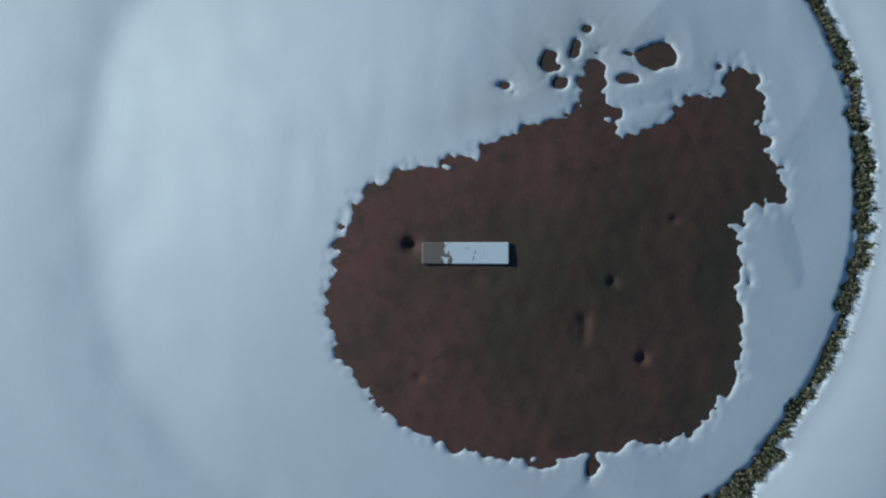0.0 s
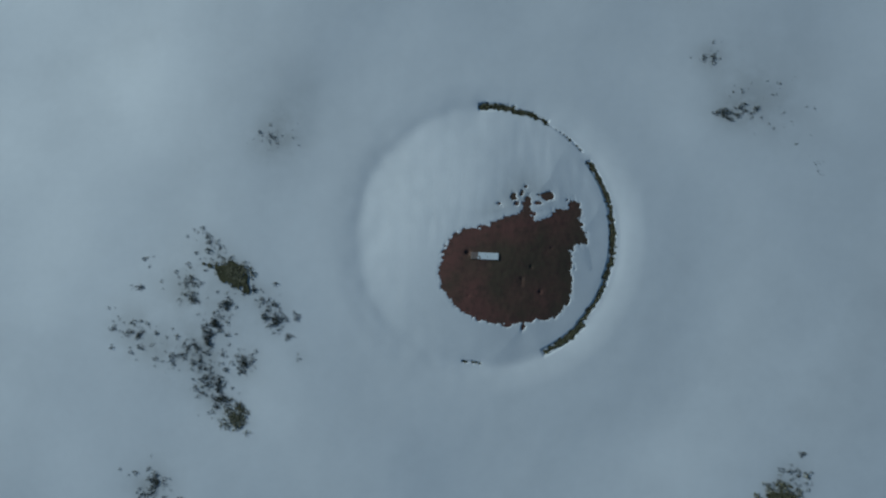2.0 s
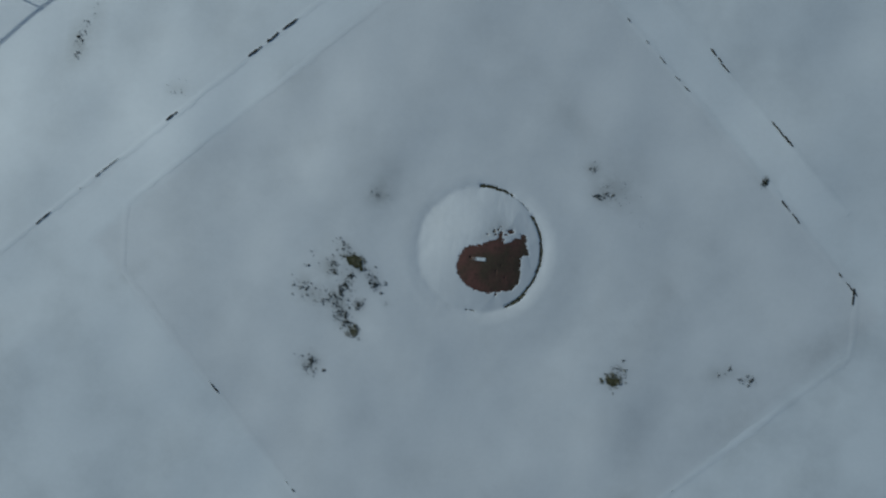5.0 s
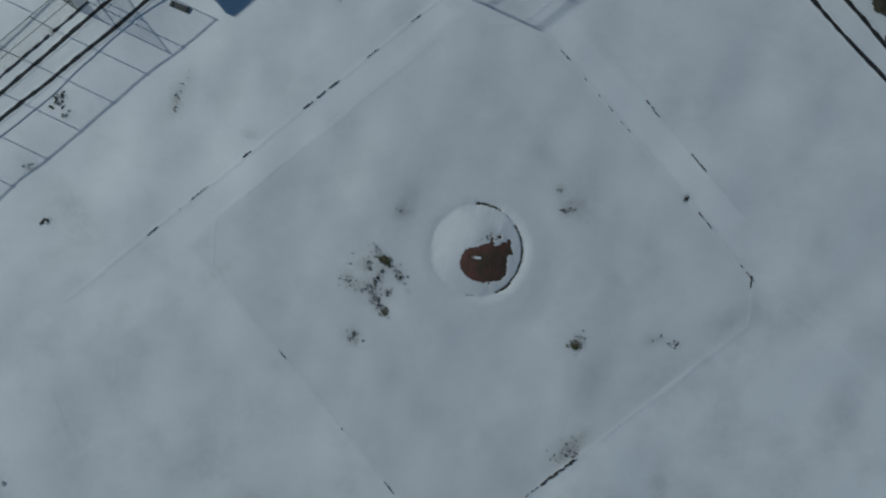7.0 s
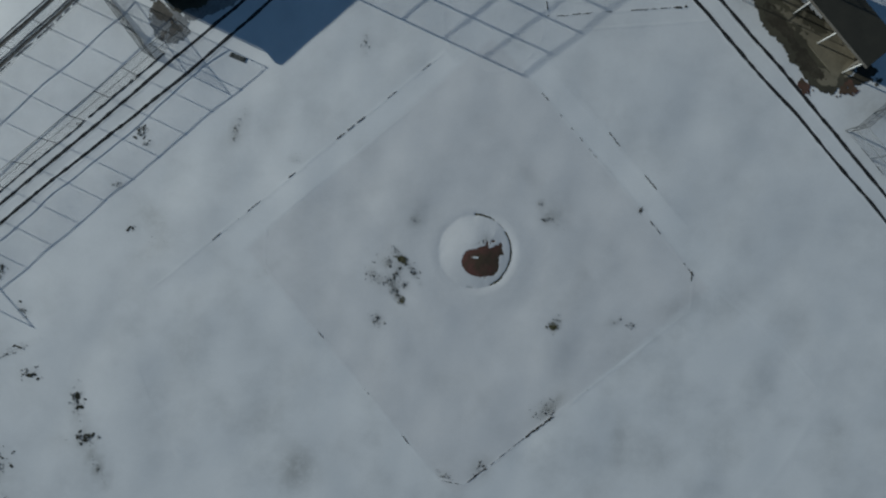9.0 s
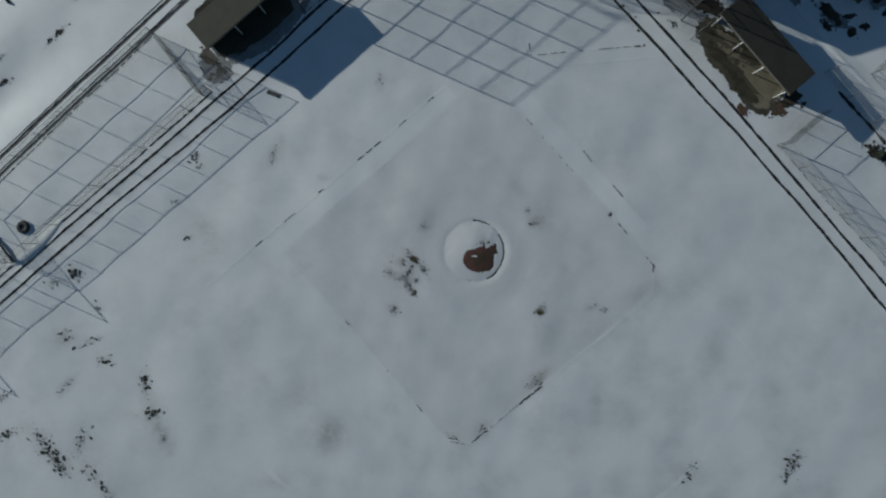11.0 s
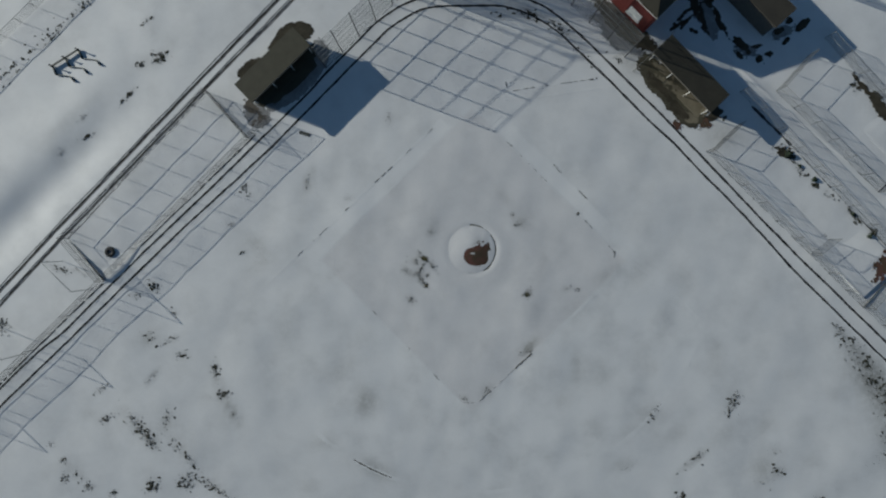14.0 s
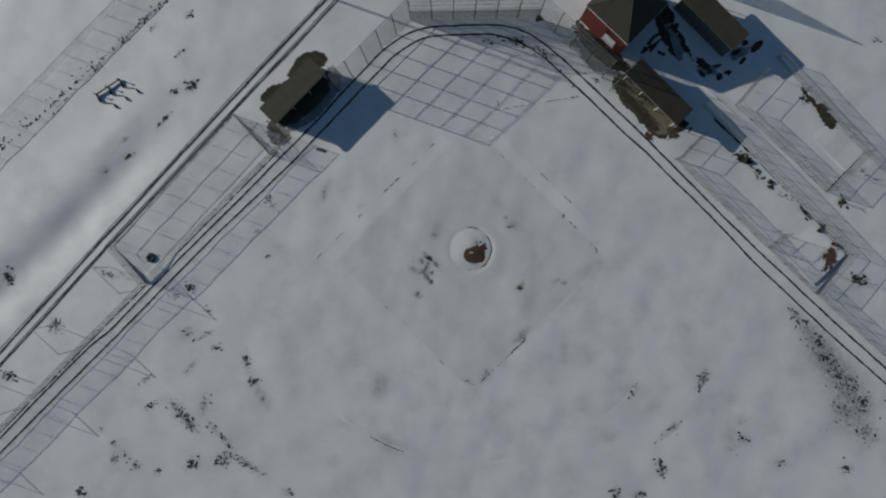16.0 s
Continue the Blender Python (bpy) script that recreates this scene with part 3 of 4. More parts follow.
# soft grey smudges on the grass
WORN += [(-23.0, -10.0, 1.2, 2.4, -4, 0.10), (-17.2, -8.9, 1.4, 1.3, 0, 0.10), (-13.6, -11.1, 1.2, 0.8, 30, 0.10), (-16.4, -15.0, 2.2, 0.7, 38, 0.13), (-24.5, -18.9, 1.0, 0.8, 0, 0.10),
         (19.7, -3.0, 1.1, 1.6, 0, 0.11), (25.3, -3.7, 1.0, 1.5, 0, 0.10), (15.8, -9.4, 1.0, 1.7, -10, 0.11), (12.7, -15.1, 1.0, 1.9, -10, 0.12), (19.4, -13.5, 1.2, 1.7, 0, 0.12), (29.2, -14.4, 0.9, 1.7, 0, 0.11), (22.8, -7.8, 1.0, 1.4, 0, 0.08)]
# thin wet snow between the melt holes on the mound, and the trodden strip at its foot
WORN += [(0.75, 1.05, 0.55, 0.36, -20, 0.30), (0.35, 0.75, 0.4, 0.25, 20, 0.22), (-0.1, 0.5, 0.35, 0.14, 20, 0.16)]


def worn_thin(x, y):
    f = np.zeros(np.shape(x))
    near = [(cx, cy, max(sx, .25) * 1.25, max(sy, .25) * 1.25, t, min(0.32, 0.004 * n / max(sx * sy, .08))) for cx, cy, sx, sy, t, n, size in CLUMPS]
    for cx, cy, a, b, turn, k in near + WORN:
        c, s = math.cos(radians(turn)), math.sin(radians(turn))
        u, v = (x - cx) * c + (y - cy) * s, -(x - cx) * s + (y - cy) * c
        f = f + k * np.exp(-(u / a) ** 2 - (v / b) ** 2)
    return np.clip(f, 0, 0.75)


wide = graded(500, 0, 0.5, 4.0)
tagged(new("ground", sheet("ground", wide, wide, lambda x, y: ground_z(x, y) - 0.16, TURF)), "dormant turf and soil under the snow", "ground", kind="structure")
lines = graded(500, 3.1, 0.015, 0.7)
snow = sheet("snow_cover", lines, lines, snow_z, SNOW)
gx, gy = np.meshgrid(lines, lines)
snow.attributes.new("worn_thin", "FLOAT", "POINT").data.foreach_set("value", worn_thin(gx, gy).reshape(-1).astype(np.float32))
tagged(new("snow_cover", snow), "thin wind-smoothed snow lying over a ball field", "snow", kind="structure")


def mound():
    g = np.arange(-3.05, 3.06, 0.02)

    def z(x, y):
        foot = 0.0
        for cx, cy, rx, ry, deep in ((-0.545, -0.44, .06, .06, .07), (1.32, -0.26, .05, .03, .03), (0.88, -0.70, .04, .04, .03), (0.66, -1.0, .05, .14, .035),
                                     (1.1, -1.25, .04, .05, .03), (-0.5, -1.4, .04, .03, .02), (-0.1, -0.68, .2, .07, .015)):
            foot = foot + 0.36 * deep * (1 + 0.5 * W02(x, y)) * np.exp(-((x - cx) / rx) ** 2 - ((y - cy) / ry) ** 2)
        r = np.hypot(x - MOUND_X, y - MOUND_Y)
        return np.where(r < MOUND_R + 0.02, clay_z(x, y) + 0.018 + 0.0012 * W06(x, y) + 0.0006 * W02(x, y) - foot, -0.14)
    ob = tagged(new("pitchers_mound", sheet("pitchers_mound", g, g, z, CLAY)), "red-brown clay mound melted free of snow", "mound", kind="structure")
    n = 160
    vs, fs = [], []
    for i in range(n):
        w = 2 * math.pi * i / n
        for r, z0 in ((2.73, -0.03), (2.80, -0.006), (2.93, -0.004), (3.13, -0.02)):
            vs.append((MOUND_X + r * math.cos(w), MOUND_Y + r * math.sin(w), z0))
        for k in range(3):
            a, b = i * 4 + k, (i + 1) % n * 4 + k
            fs.append((a, a + 1, b + 1, b))
    tagged(new("turf_edge", mesh_of("turf_edge", vs, fs, TURF, True)), "dormant turf edge round the clay mound", "turf", kind="structure")


mound()

# the pitching plate, half bedded in the clay
plate = tagged(new("pitching_plate", block(-0.305, -0.076, -0.05, 0.305, 0.076, 0.016, PLATE, "pitching_plate", 0.004)),
               "scuffed white rubber pitching plate set in red clay", "pitching plate")
plate.matrix_basis = pose(-0.165, -0.5, 0.195, 0, 0, 0.0)


def ring_grass():
    rnd = random.Random(5)
    spots = []
    for _ in range(14000):
        w, r = rnd.uniform(-100, 96), rnd.uniform(2.7, 3.05)
        x, y = MOUND_X + r * math.cos(radians(w)), MOUND_Y + r * math.sin(radians(w))
        spots.append((x, y))
    q = np.array(spots)
    d = ring_open(q[:, 0], q[:, 1])[0]
    keep = [(x, y, 0.006, 0.016, 2, 0.023) for (x, y), v in zip(spots, d) if v < 0.002]
    tagged(new("ring_grass", blades("ring_grass", keep, GRASS, 2)), "straw and olive grass blades poking through the snow ring", "grass", kind="stuff")


ring_grass()

def melt(lobes, material, lift, rough=1.0, cell=0.07):
    """A patch of ground with a thawed, crumbling edge, made of several lobes."""
    x0, x1 = min(q[0] - max(q[2:4]) for q in lobes) - 0.6, max(q[0] + max(q[2:4]) for q in lobes) + 0.6
    y0, y1 = min(q[1] - max(q[2:4]) for q in lobes) - 0.6, max(q[1] + max(q[2:4]) for q in lobes) + 0.6
    gx, gy = np.arange(x0, x1, cell), np.arange(y0, y1, cell)
    X, Y = np.meshgrid(gx, gy)
    d = np.full(X.shape, 9.0)
    for q in lobes:
        d = np.minimum(d, ell(X, Y, *q))
    d = d + rough * (0.15 * W2(X, Y) + 0.12 * W06(X, Y) + 0.08 * W02(X, Y))
    Z = snow_z(X, Y) + lift
    nx = len(gx)
    idx = np.arange(X.size).reshape(X.shape)
    c = (d[:-1, :-1] + d[1:, 1:] + d[1:, :-1] + d[:-1, 1:]) < 0
    quads = np.stack([idx[:-1, :-1][c], idx[:-1, 1:][c], idx[1:, 1:][c], idx[1:, :-1][c]], -1)
    used, flat = np.unique(quads, return_inverse=True)
    co = np.stack([X, Y, Z], -1).reshape(-1, 3)[used]
    return mesh_of("bare_ground", co.tolist(), flat.reshape(-1, 4).tolist(), material, True)


# worn edges between grass and clay, showing as low lips in the snow
LIPS = (((3.6, 16.35), (16.4, 3.1), 0.003), ((2.93, 13.98), (12.57, 4.26), 0.003), ((12.57, 4.26), (17.06, -0.54), 0.003), ((17.06, -0.54), (17.0, -3.3), 0.003), ((17.0, -3.3), (0.48, -18.62), 0.003),
        ((0.48, -18.62), (-1.65, -18.42), 0.005), ((-1.65, -18.42), (-16.9, -2.5), 0.003), ((-16.9, -2.5), (-17.06, 0.5), 0.002), ((-17.06, 0.5), (-3.6, 13.2), 0.002),
        ((-3.6, 15.76), (-26.2, -5.4), 0.003), ((4.11, 18.93), (14.75, 20.42), 0.006), ((5.6, 17.9), (16.6, 19.4), 0.006), ((3.84, 20.05), (4.11, 18.93), 0.005),
        ((18.6, -1.3), (23.7, -4.9), 0.004), ((23.7, -4.9), (27.4, -8.6), 0.004))
for i, (a, b, rise) in enumerate(LIPS):
    tagged(new("turf_lip", strip("turf_lip", [a, b], 0.34, SNOW, 0.001, 0.3, i, crown=rise)), "low snow-covered lip at the edge of the infield grass", "turf edge", kind="structure")
arc = [Vector((0, -0.5)) + 28.96 * Vector((math.cos(radians(w)), math.sin(radians(w)))) for w in range(-158, -20, 2)]
tagged(new("turf_lip", strip("turf_lip", arc, 0.5, SNOW, 0.001, 0.3, 77, crown=0.002)), "curved snow-covered lip where the outfield grass begins", "turf edge", kind="structure")
home = [Vector((-0.2, 18.2)) + 3.96 * Vector((math.cos(radians(w)), math.sin(radians(w)))) for w in range(0, 361, 6)]
tagged(new("turf_lip", strip("turf_lip", home, 0.3, SNOW, 0.001, 0.3, 78, crown=0.004)), "round snow-covered lip about the home plate area", "turf edge", kind="structure")

# bare earth along those edges: broken dark dashes
FIRST, INNER, EAST, SOUTH, WEST, THIRD, HOME = ((3.6, 16.35), (16.4, 3.1)), ((2.93, 13.98), (12.57, 4.26)), ((12.57, 4.26), (17.06, -0.54)), ((17.0, -3.3), (0.48, -18.62)), ((-1.65, -18.42), (-16.9, -2.5)), ((-3.6, 15.76), (-26.2, -5.4)), ((4.11, 18.93), (14.75, 20.42))
DASHES = ((FIRST, .47, .54, .06), (FIRST, .69, .795, .07), (INNER, .13, .17, .07), (INNER, .28, .60, .015), (EAST, -.05, .04, .20), (EAST, .19, .40, .06), (EAST, .80, 1.0, .06),
          (SOUTH, .44, .47, .03), (SOUTH, .60, .73, .16), (SOUTH, .73, .88, .04), (SOUTH, .89, .98, .10), (WEST, .17, .20, .05), (WEST, .40, .42, .04), (WEST, .66, .69, .05),
          (THIRD, .05, .10, .03), (THIRD, .17, .22, .03), (THIRD, .277, .364, .10), (THIRD, .506, .537, .06), (THIRD, .598, .70, .035), (THIRD, .736, .78, .05), (HOME, .0, .32, .07), (HOME, .34, .88, .035), (HOME, .90, 1.0, .16))
DASHES += ((((3.84, 20.05), (4.11, 18.93)), 0, 1, .1), (((0.48, -18.62), (-1.65, -18.42)), .1, .9, .06), (((16.9, -.2), (16.9, -1.6)), 0, .5, .08))
for i, ((a, b), u, v, w) in enumerate(DASHES):
    a, b = Vector(a).lerp(Vector(b), u), Vector(a).lerp(Vector(b), v)
    rnd = random.Random(40 + i)
    way = (b - a).normalized()
    crumbs = []
    for k in range(max(3, int((b - a).length / 0.10))):
        if k and rnd.random() < (0.25 if w > 0.045 else 0.55 if w > 0.016 else 0.85):
            continue
        p = a.lerp(b, rnd.random()) + Vector((-way.y, way.x)) * rnd.gauss(0, w * 0.22)
        crumbs.append((p.x, p.y, rnd.uniform(0.06, 0.26), max(0.018, w * rnd.uniform(0.20, 0.45)), math.degrees(math.atan2(way.y, way.x)) + rnd.gauss(0, 4)))
    tagged(new("bare_edge", melt(crumbs, SOIL, 0.02, 0.03, 0.022)), "dark soil showing along the infield edge", "soil", kind="structure")
bit = [p for p in arc if p.x < -9.0 and p.x > -15.0]
tagged(new("bare_edge", strip("bare_edge", bit, 0.10, SOIL, 0.02, 0.8, 3, step=0.25)), "dark soil showing along the outfield edge", "soil", kind="structure")

# wheel ruts: one loop inside the fence, one straight service track outside
outer_rut = curve([(-80, -38.6), (-55.6, -14.8), (-50, -10.1), (-44.6, -4.75), (-37.8, 1.8), (-31.8, 7.4), (-25.6, 13.35), (-20, 18.8), (-17.8, 21.2), (-13.6, 25.35), (-11.4, 27.45), (-8.36, 29.4), (-5.5, 30.2), (-2.2, 30.36),
                   (2.4, 30.38), (5.5, 30.1), (7.8, 29.3), (10.0, 27.85), (13.05, 25.3), (16.9, 21.5), (20.5, 17.9), (23.5, 14.95), (26.6, 11.7), (29.2, 8.95), (35.6, 2.3), (41.6, -3.8), (55.9, -17.4), (80, -39.7)], 10)
inner_rut = curve([(-80, -40.3), (-54, -15.5), (-49.3, -11.05), (-45.9, -7.75), (-41.9, -3.8), (-36, 1.8), (-28.4, 8.75), (-23.8, 12.95), (-18, 18.8), (-13.9, 22.85), (-11.4, 25.3), (-9.96, 26.6), (-6.84, 28.45), (-3.75, 29.1),
                   (1.63, 29.15), (3.93, 28.95), (6.97, 27.9), (10, 26.05), (13.02, 23.3), (16.8, 19.6), (20.5, 15.8), (24.1, 12.5), (27.3, 9.1), (30.5, 5.9), (34.8, 1.3), (40.1, -4.45), (55, -18.7), (80, -41.4)], 10)
for k, line in enumerate((outer_rut, inner_rut)):
    tagged(new("wheel_rut", strip("wheel_rut", line, 0.25, RUT, 0.012, 0.28, 90 + k)), "dark wet wheel rut pressed through the snow", "wheel rut", "ruts inside the fence", "structure")
    for side in (-0.19, 0.19):
        tagged(new("rut_bank", strip("rut_bank", offset(line, side), 0.16, SNOW, 0.002, 0.4, 95 + k, crown=0.009)), "low bank of pushed-up snow beside a rut", "snow bank", kind="structure")
# soil thawed along the feet of the fences
for k, (a, b, w, holes) in enumerate((((-26.35, 13.83), (-44.85, -3.85), .13, .05), ((-44.85, -3.85), (-80.0, -37.6), .15, .08), ((-32.6, 18.9), (-49.4, 1.3), .08, .15), ((33.05, 17.0), (37.7, 12.4), .26, .0), ((37.7, 12.4), (50.85, -1.65), .10, .30),
                                      ((35.9, 18.8), (48.0, 6.8), .07, .25), ((27.7, 11.7), (46.3, -6.9), .05, .5), ((-17.75, 21.8), (-7.7, 31.3), .05, .3), ((48.0, 6.8), (53.2, 12.0), .16, .05))):
    rnd = random.Random(500 + k)
    gaps = [rnd.random() < holes for _ in range(400)]
    tagged(new("bare_edge", strip("bare_edge", [a, b], w, RUT, 0.016, 0.6, 520 + k, skip=lambda n: gaps[n])), "dark soil thawed along the foot of a fence", "soil", kind="structure")
road = [Vector((-92, -40.7)), Vector((-49.4, 3.65)), Vector((-33.4, 20.0)), Vector((-19.1, 34.3)), Vector((20, 74))]
for k, (d, w, mat) in enumerate(((0.52, 0.09, RUT), (0.22, 0.22, RUT), (0.04, 0.12, MUDDY), (-0.80, 0.10, RUT), (-1.04, 0.16, RUT), (-1.18, 0.12, MUDDY))):
    tagged(new("wheel_rut", strip("wheel_rut", offset(road, d), w, mat, 0.014, 0.25, 70 + k)), "muddy wheel rut of a service track in the snow", "wheel rut", "ruts of the service track", "structure")

# snow worn thin and bare ground
BARE = (
    (SOIL, 0.35, ((-21.5, 26.1, 2.3, 1.3, 12), (-23.3, 24.9, 1.6, 1.0, 40), (-26.5, 21.8, 2.2, 1.1, 28), (-25.0, 23.0, 1.0, .5, 40))),
    (SLUSH, 0.4, ((-21.3, 20.7, 5.3, 2.0, 44),)),
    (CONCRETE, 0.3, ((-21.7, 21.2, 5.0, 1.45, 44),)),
    (SLUSH, 0.35, ((-18.3, 23.6, .95, 1.7, 8),)),
    (SLUSH, 0.5, ((-26.1, 16.1, 1.8, 1.3, -30), (-28.0, 20.0, .5, .35, -30))),
    (MUDDY, 0.8, ((-26.8, 17.0, 1.2, .6, -40), (-25.8, 15.7, .8, .45, 20))),
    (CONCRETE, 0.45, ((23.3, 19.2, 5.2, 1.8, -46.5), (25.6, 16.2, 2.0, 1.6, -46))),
    # pale streaks painted as sun falling between the fence shadows
    (SUNLIT_SLAB, 0.6, ((22.4, 21.5, 1.6, .42, -33), (23.5, 19.6, 2.0, .30, -33), (24.5, 18.4, 1.7, .28, -33), (26.4, 17.4, 1.9, .65, -46), (25.7, 15.7, 1.2, .6, -30))),
    (SOIL, 0.7, ((24.5, 16.6, 1.4, .5, -48), (22.2, 19.2, 2.6, .5, -50), (28.2, 15.6, .9, .5, 30), (28.9, 16.6, 1.3, .6, -46))),
    (CLAY, 0.8, ((24.4, 14.9, .7, .4, -40), (28.0, 14.9, .6, .4, -20), (27.2, 14.7, .5, .35, 40))),
    (SLUSH, 0.8, ((17.4, 25.3, 3.2, 1.2, -43), (15.4, 27.6, 1.2, .8, 0))),
    (SOIL, 0.6, ((17.4, 27.0, 3.9, 1.25, -45), (20.2, 24.9, 1.8, 1.0, -40), (15.4, 29.4, 1.2, .6, -60))),
    (SLUSH, 0.9, ((27.6, 28.0, 2.8, 1.2, -72), (32.6, 23.6, 1.5, .7, -20), (36.8, 25.8, 1.3, .7, 30))),
    (SOIL, 0.4, ((26.1, 29.6, 2.2, .5, -72), (27.2, 27.4, 1.9, .34, -76), (28.9, 27.8, 2.3, .36, -70), (29.8, 26.0, 1.2, .3, -66), (26.8, 31.2, 1.6, 1.0, -60), (28.0, 29.2, .9, .4, -40))),
    (SOIL, 0.3, ((24.7, 27.7, 1.0, .2, 42), (24.0, 26.5, .9, .18, 35), (25.2, 27.0, .8, .16, 48), (26.2, 25.9, .7, .3, -20), (25.4, 28.4, .8, .2, 30))),
    (SOIL, 0.35, ((31.8, 24.3, 1.2, .45, -40), (33.6, 24.1, .7, .35, 10), (31.5, 23.1, .6, .3, -50), (33.8, 22.6, .6, .4, 40), (32.6, 23.4, .4, .25, 0), (34.9, 23.2, .4, .25, 20))),
    (SOIL, 0.3, ((36.2, 25.9, .6, .35, 30), (37.0, 24.7, .6, .35, 50), (37.3, 27.0, .5, .35, 40), (38.8, 26.5, 1.1, .45, 42), (35.4, 26.6, .5, .3, 20))),
    (CLAY, 1.2, ((48.6, -1.3, 1.0, .6, 62), (48.3, -2.2, 1.0, .85, 40), (47.9, -3.0, .6, .45, 70))),
    (SOIL, 0.6, ((48.0, 17.0, 1.9, .8, -52), (46.3, 18.9, 1.5, .35, -52), (48.6, 15.9, .7, .6, 0), (45.2, 20.4, .6, .25, -50))),
    (SOIL, 1.2, ((36.9, 11.6, .9, .5, -35),)))
for i, (mat, rough, lobes) in enumerate(BARE):
    tagged(new("bare_ground", melt(lobes, mat, 0.012 + 0.0015 * i + (0.2 if lobes[0][0] == 48.6 else 0), rough)), "bare damp ground where the snow has melted", "bare ground", kind="structure")

for i, (x, y, sx, sy, turn, count, size) in enumerate(CLUMPS):
    rnd = random.Random(300 + i)
    c, s = math.cos(radians(turn)), math.sin(radians(turn))
    pts = []
    knots = [(rnd.gauss(0, sx * 0.7), rnd.gauss(0, sy * 0.7)) for _ in range(max(3, int(count) // (9 if math.hypot(x, y) < 15 else 6)))]
    close = math.hypot(x, y) < 9
    far_off = math.hypot(x, y) > 15
    for _ in range(int(count * (2.6 if close else 1.3))):
        u, v = rnd.gauss(0, sx * 0.7), rnd.gauss(0, sy * 0.7)
        if rnd.random() < (0.5 if close else 0.5):
            ku, kv = rnd.choice(knots)
            u, v = ku + rnd.gauss(0, 0.09 * sx + 0.03), kv + rnd.gauss(0, 0.09 * sy + 0.03)
        pts.append((x + u * c - v * s, y + u * s + v * c))
    q = np.array(pts)
    zz = snow_z(q[:, 0], q[:, 1])
    k = size * rnd.uniform(0.9, 1.1) * (0.85 if close else 1.15 if math.hypot(x, y) > 15 else 0.9)
    spots = [(px, py, pz, k * f, int(10 + 7 * f), k * 0.6 * f) for (px, py), pz in zip(pts, zz) for f in (min(2.0, max(0.4, rnd.lognormvariate(-0.12, 0.45))),)]
    if far_off and count > 20:
        bits = []
        for ku, kv in knots + [(rnd.gauss(0, sx * 0.9), rnd.gauss(0, sy * 0.9)) for _ in range(int(count) // 14)]:
            a = rnd.uniform(0.06, 0.19) * (size / 0.055)
            bits.append((x + ku * c - kv * s, y + ku * s + kv * c, a, a * rnd.uniform(0.35, 0.7), turn + rnd.gauss(0, 28)))
        tagged(new("bare_ground", melt(bits, WET_TURF, 0.012, 0.2, 0.05)), "dark wet turf in small thawed spots", "bare ground", kind="structure")
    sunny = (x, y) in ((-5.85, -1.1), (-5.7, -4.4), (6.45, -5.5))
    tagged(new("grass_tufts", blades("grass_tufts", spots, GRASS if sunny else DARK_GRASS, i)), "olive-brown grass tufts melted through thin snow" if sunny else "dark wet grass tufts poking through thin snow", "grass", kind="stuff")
    if sunny:
        far = .28 if x == -5.85 else .09
        tagged(new("bare_ground", melt(((x, y, far * .75, far * .5, turn), (x + far * .5, y - far * .4, far * .4, far * .3, 0)), TURF, 0.012, 1.0 if far > .2 else 0.3, 0.03)), "bare turf where the snow has melted", "bare ground", kind="structure")


# weeds showing in a broken line along the park's boundary fence
for k in range(13):
    rnd = random.Random(800 + k)
    bits = []
    for _ in range(15):
        along, side = k * 2.6 + rnd.uniform(0, 2.6), rnd.gauss(0, 0.12) if rnd.random() < 0.75 else rnd.uniform(-1.3, 0.2)
        a = rnd.uniform(0.05, 0.19)
        bits.append((-39.3 - along * 0.763 + side * 0.645, 36.4 - along * 0.645 - side * 0.763, a, a * rnd.uniform(0.4, 0.8), rnd.uniform(0, 180)))
    tagged(new("bare_ground", melt(bits, WET_TURF, 0.012, 0.2, 0.05)), "dark weeds and turf thawed along a boundary fence", "bare ground", kind="structure")


# ---- fences ----
link_cache = {}


def chain_link(wide_m, high):
    """Woven wire for one bay: two sets of slanting wires, upright in x and z."""
    key = (round(wide_m, 3), round(high, 3))
    if key in link_cache:
        return link_cache[key]
    vs, fs = [], []
    pitch, r = 0.12, 0.0028

    def wire(x0, z0, x1, z1):
        i = len(vs)
        for x, z in ((x0, z0), (x1, z1)):
            vs.extend(((x - r, 0, z + r), (x + r, r, z - r), (x, -r * 1.4, z)))
        fs.extend(((i, i + 1, i + 4, i + 3), (i + 1, i + 2, i + 5, i + 4), (i + 2, i, i + 3, i + 5)))
    c = -high + pitch / 2
    while c < wide_m:
        x0, x1 = max(c, 0), min(c + high, wide_m)
        if x1 - x0 > 0.01:
            wire(x0, x0 - c, x1, x1 - c)
            wire(wide_m - x0, x0 - c, wide_m - x1, x1 - c)
        c += pitch
    link_cache[key] = mesh_of("chain_link", vs, fs, WIRE)
    return link_cache[key]


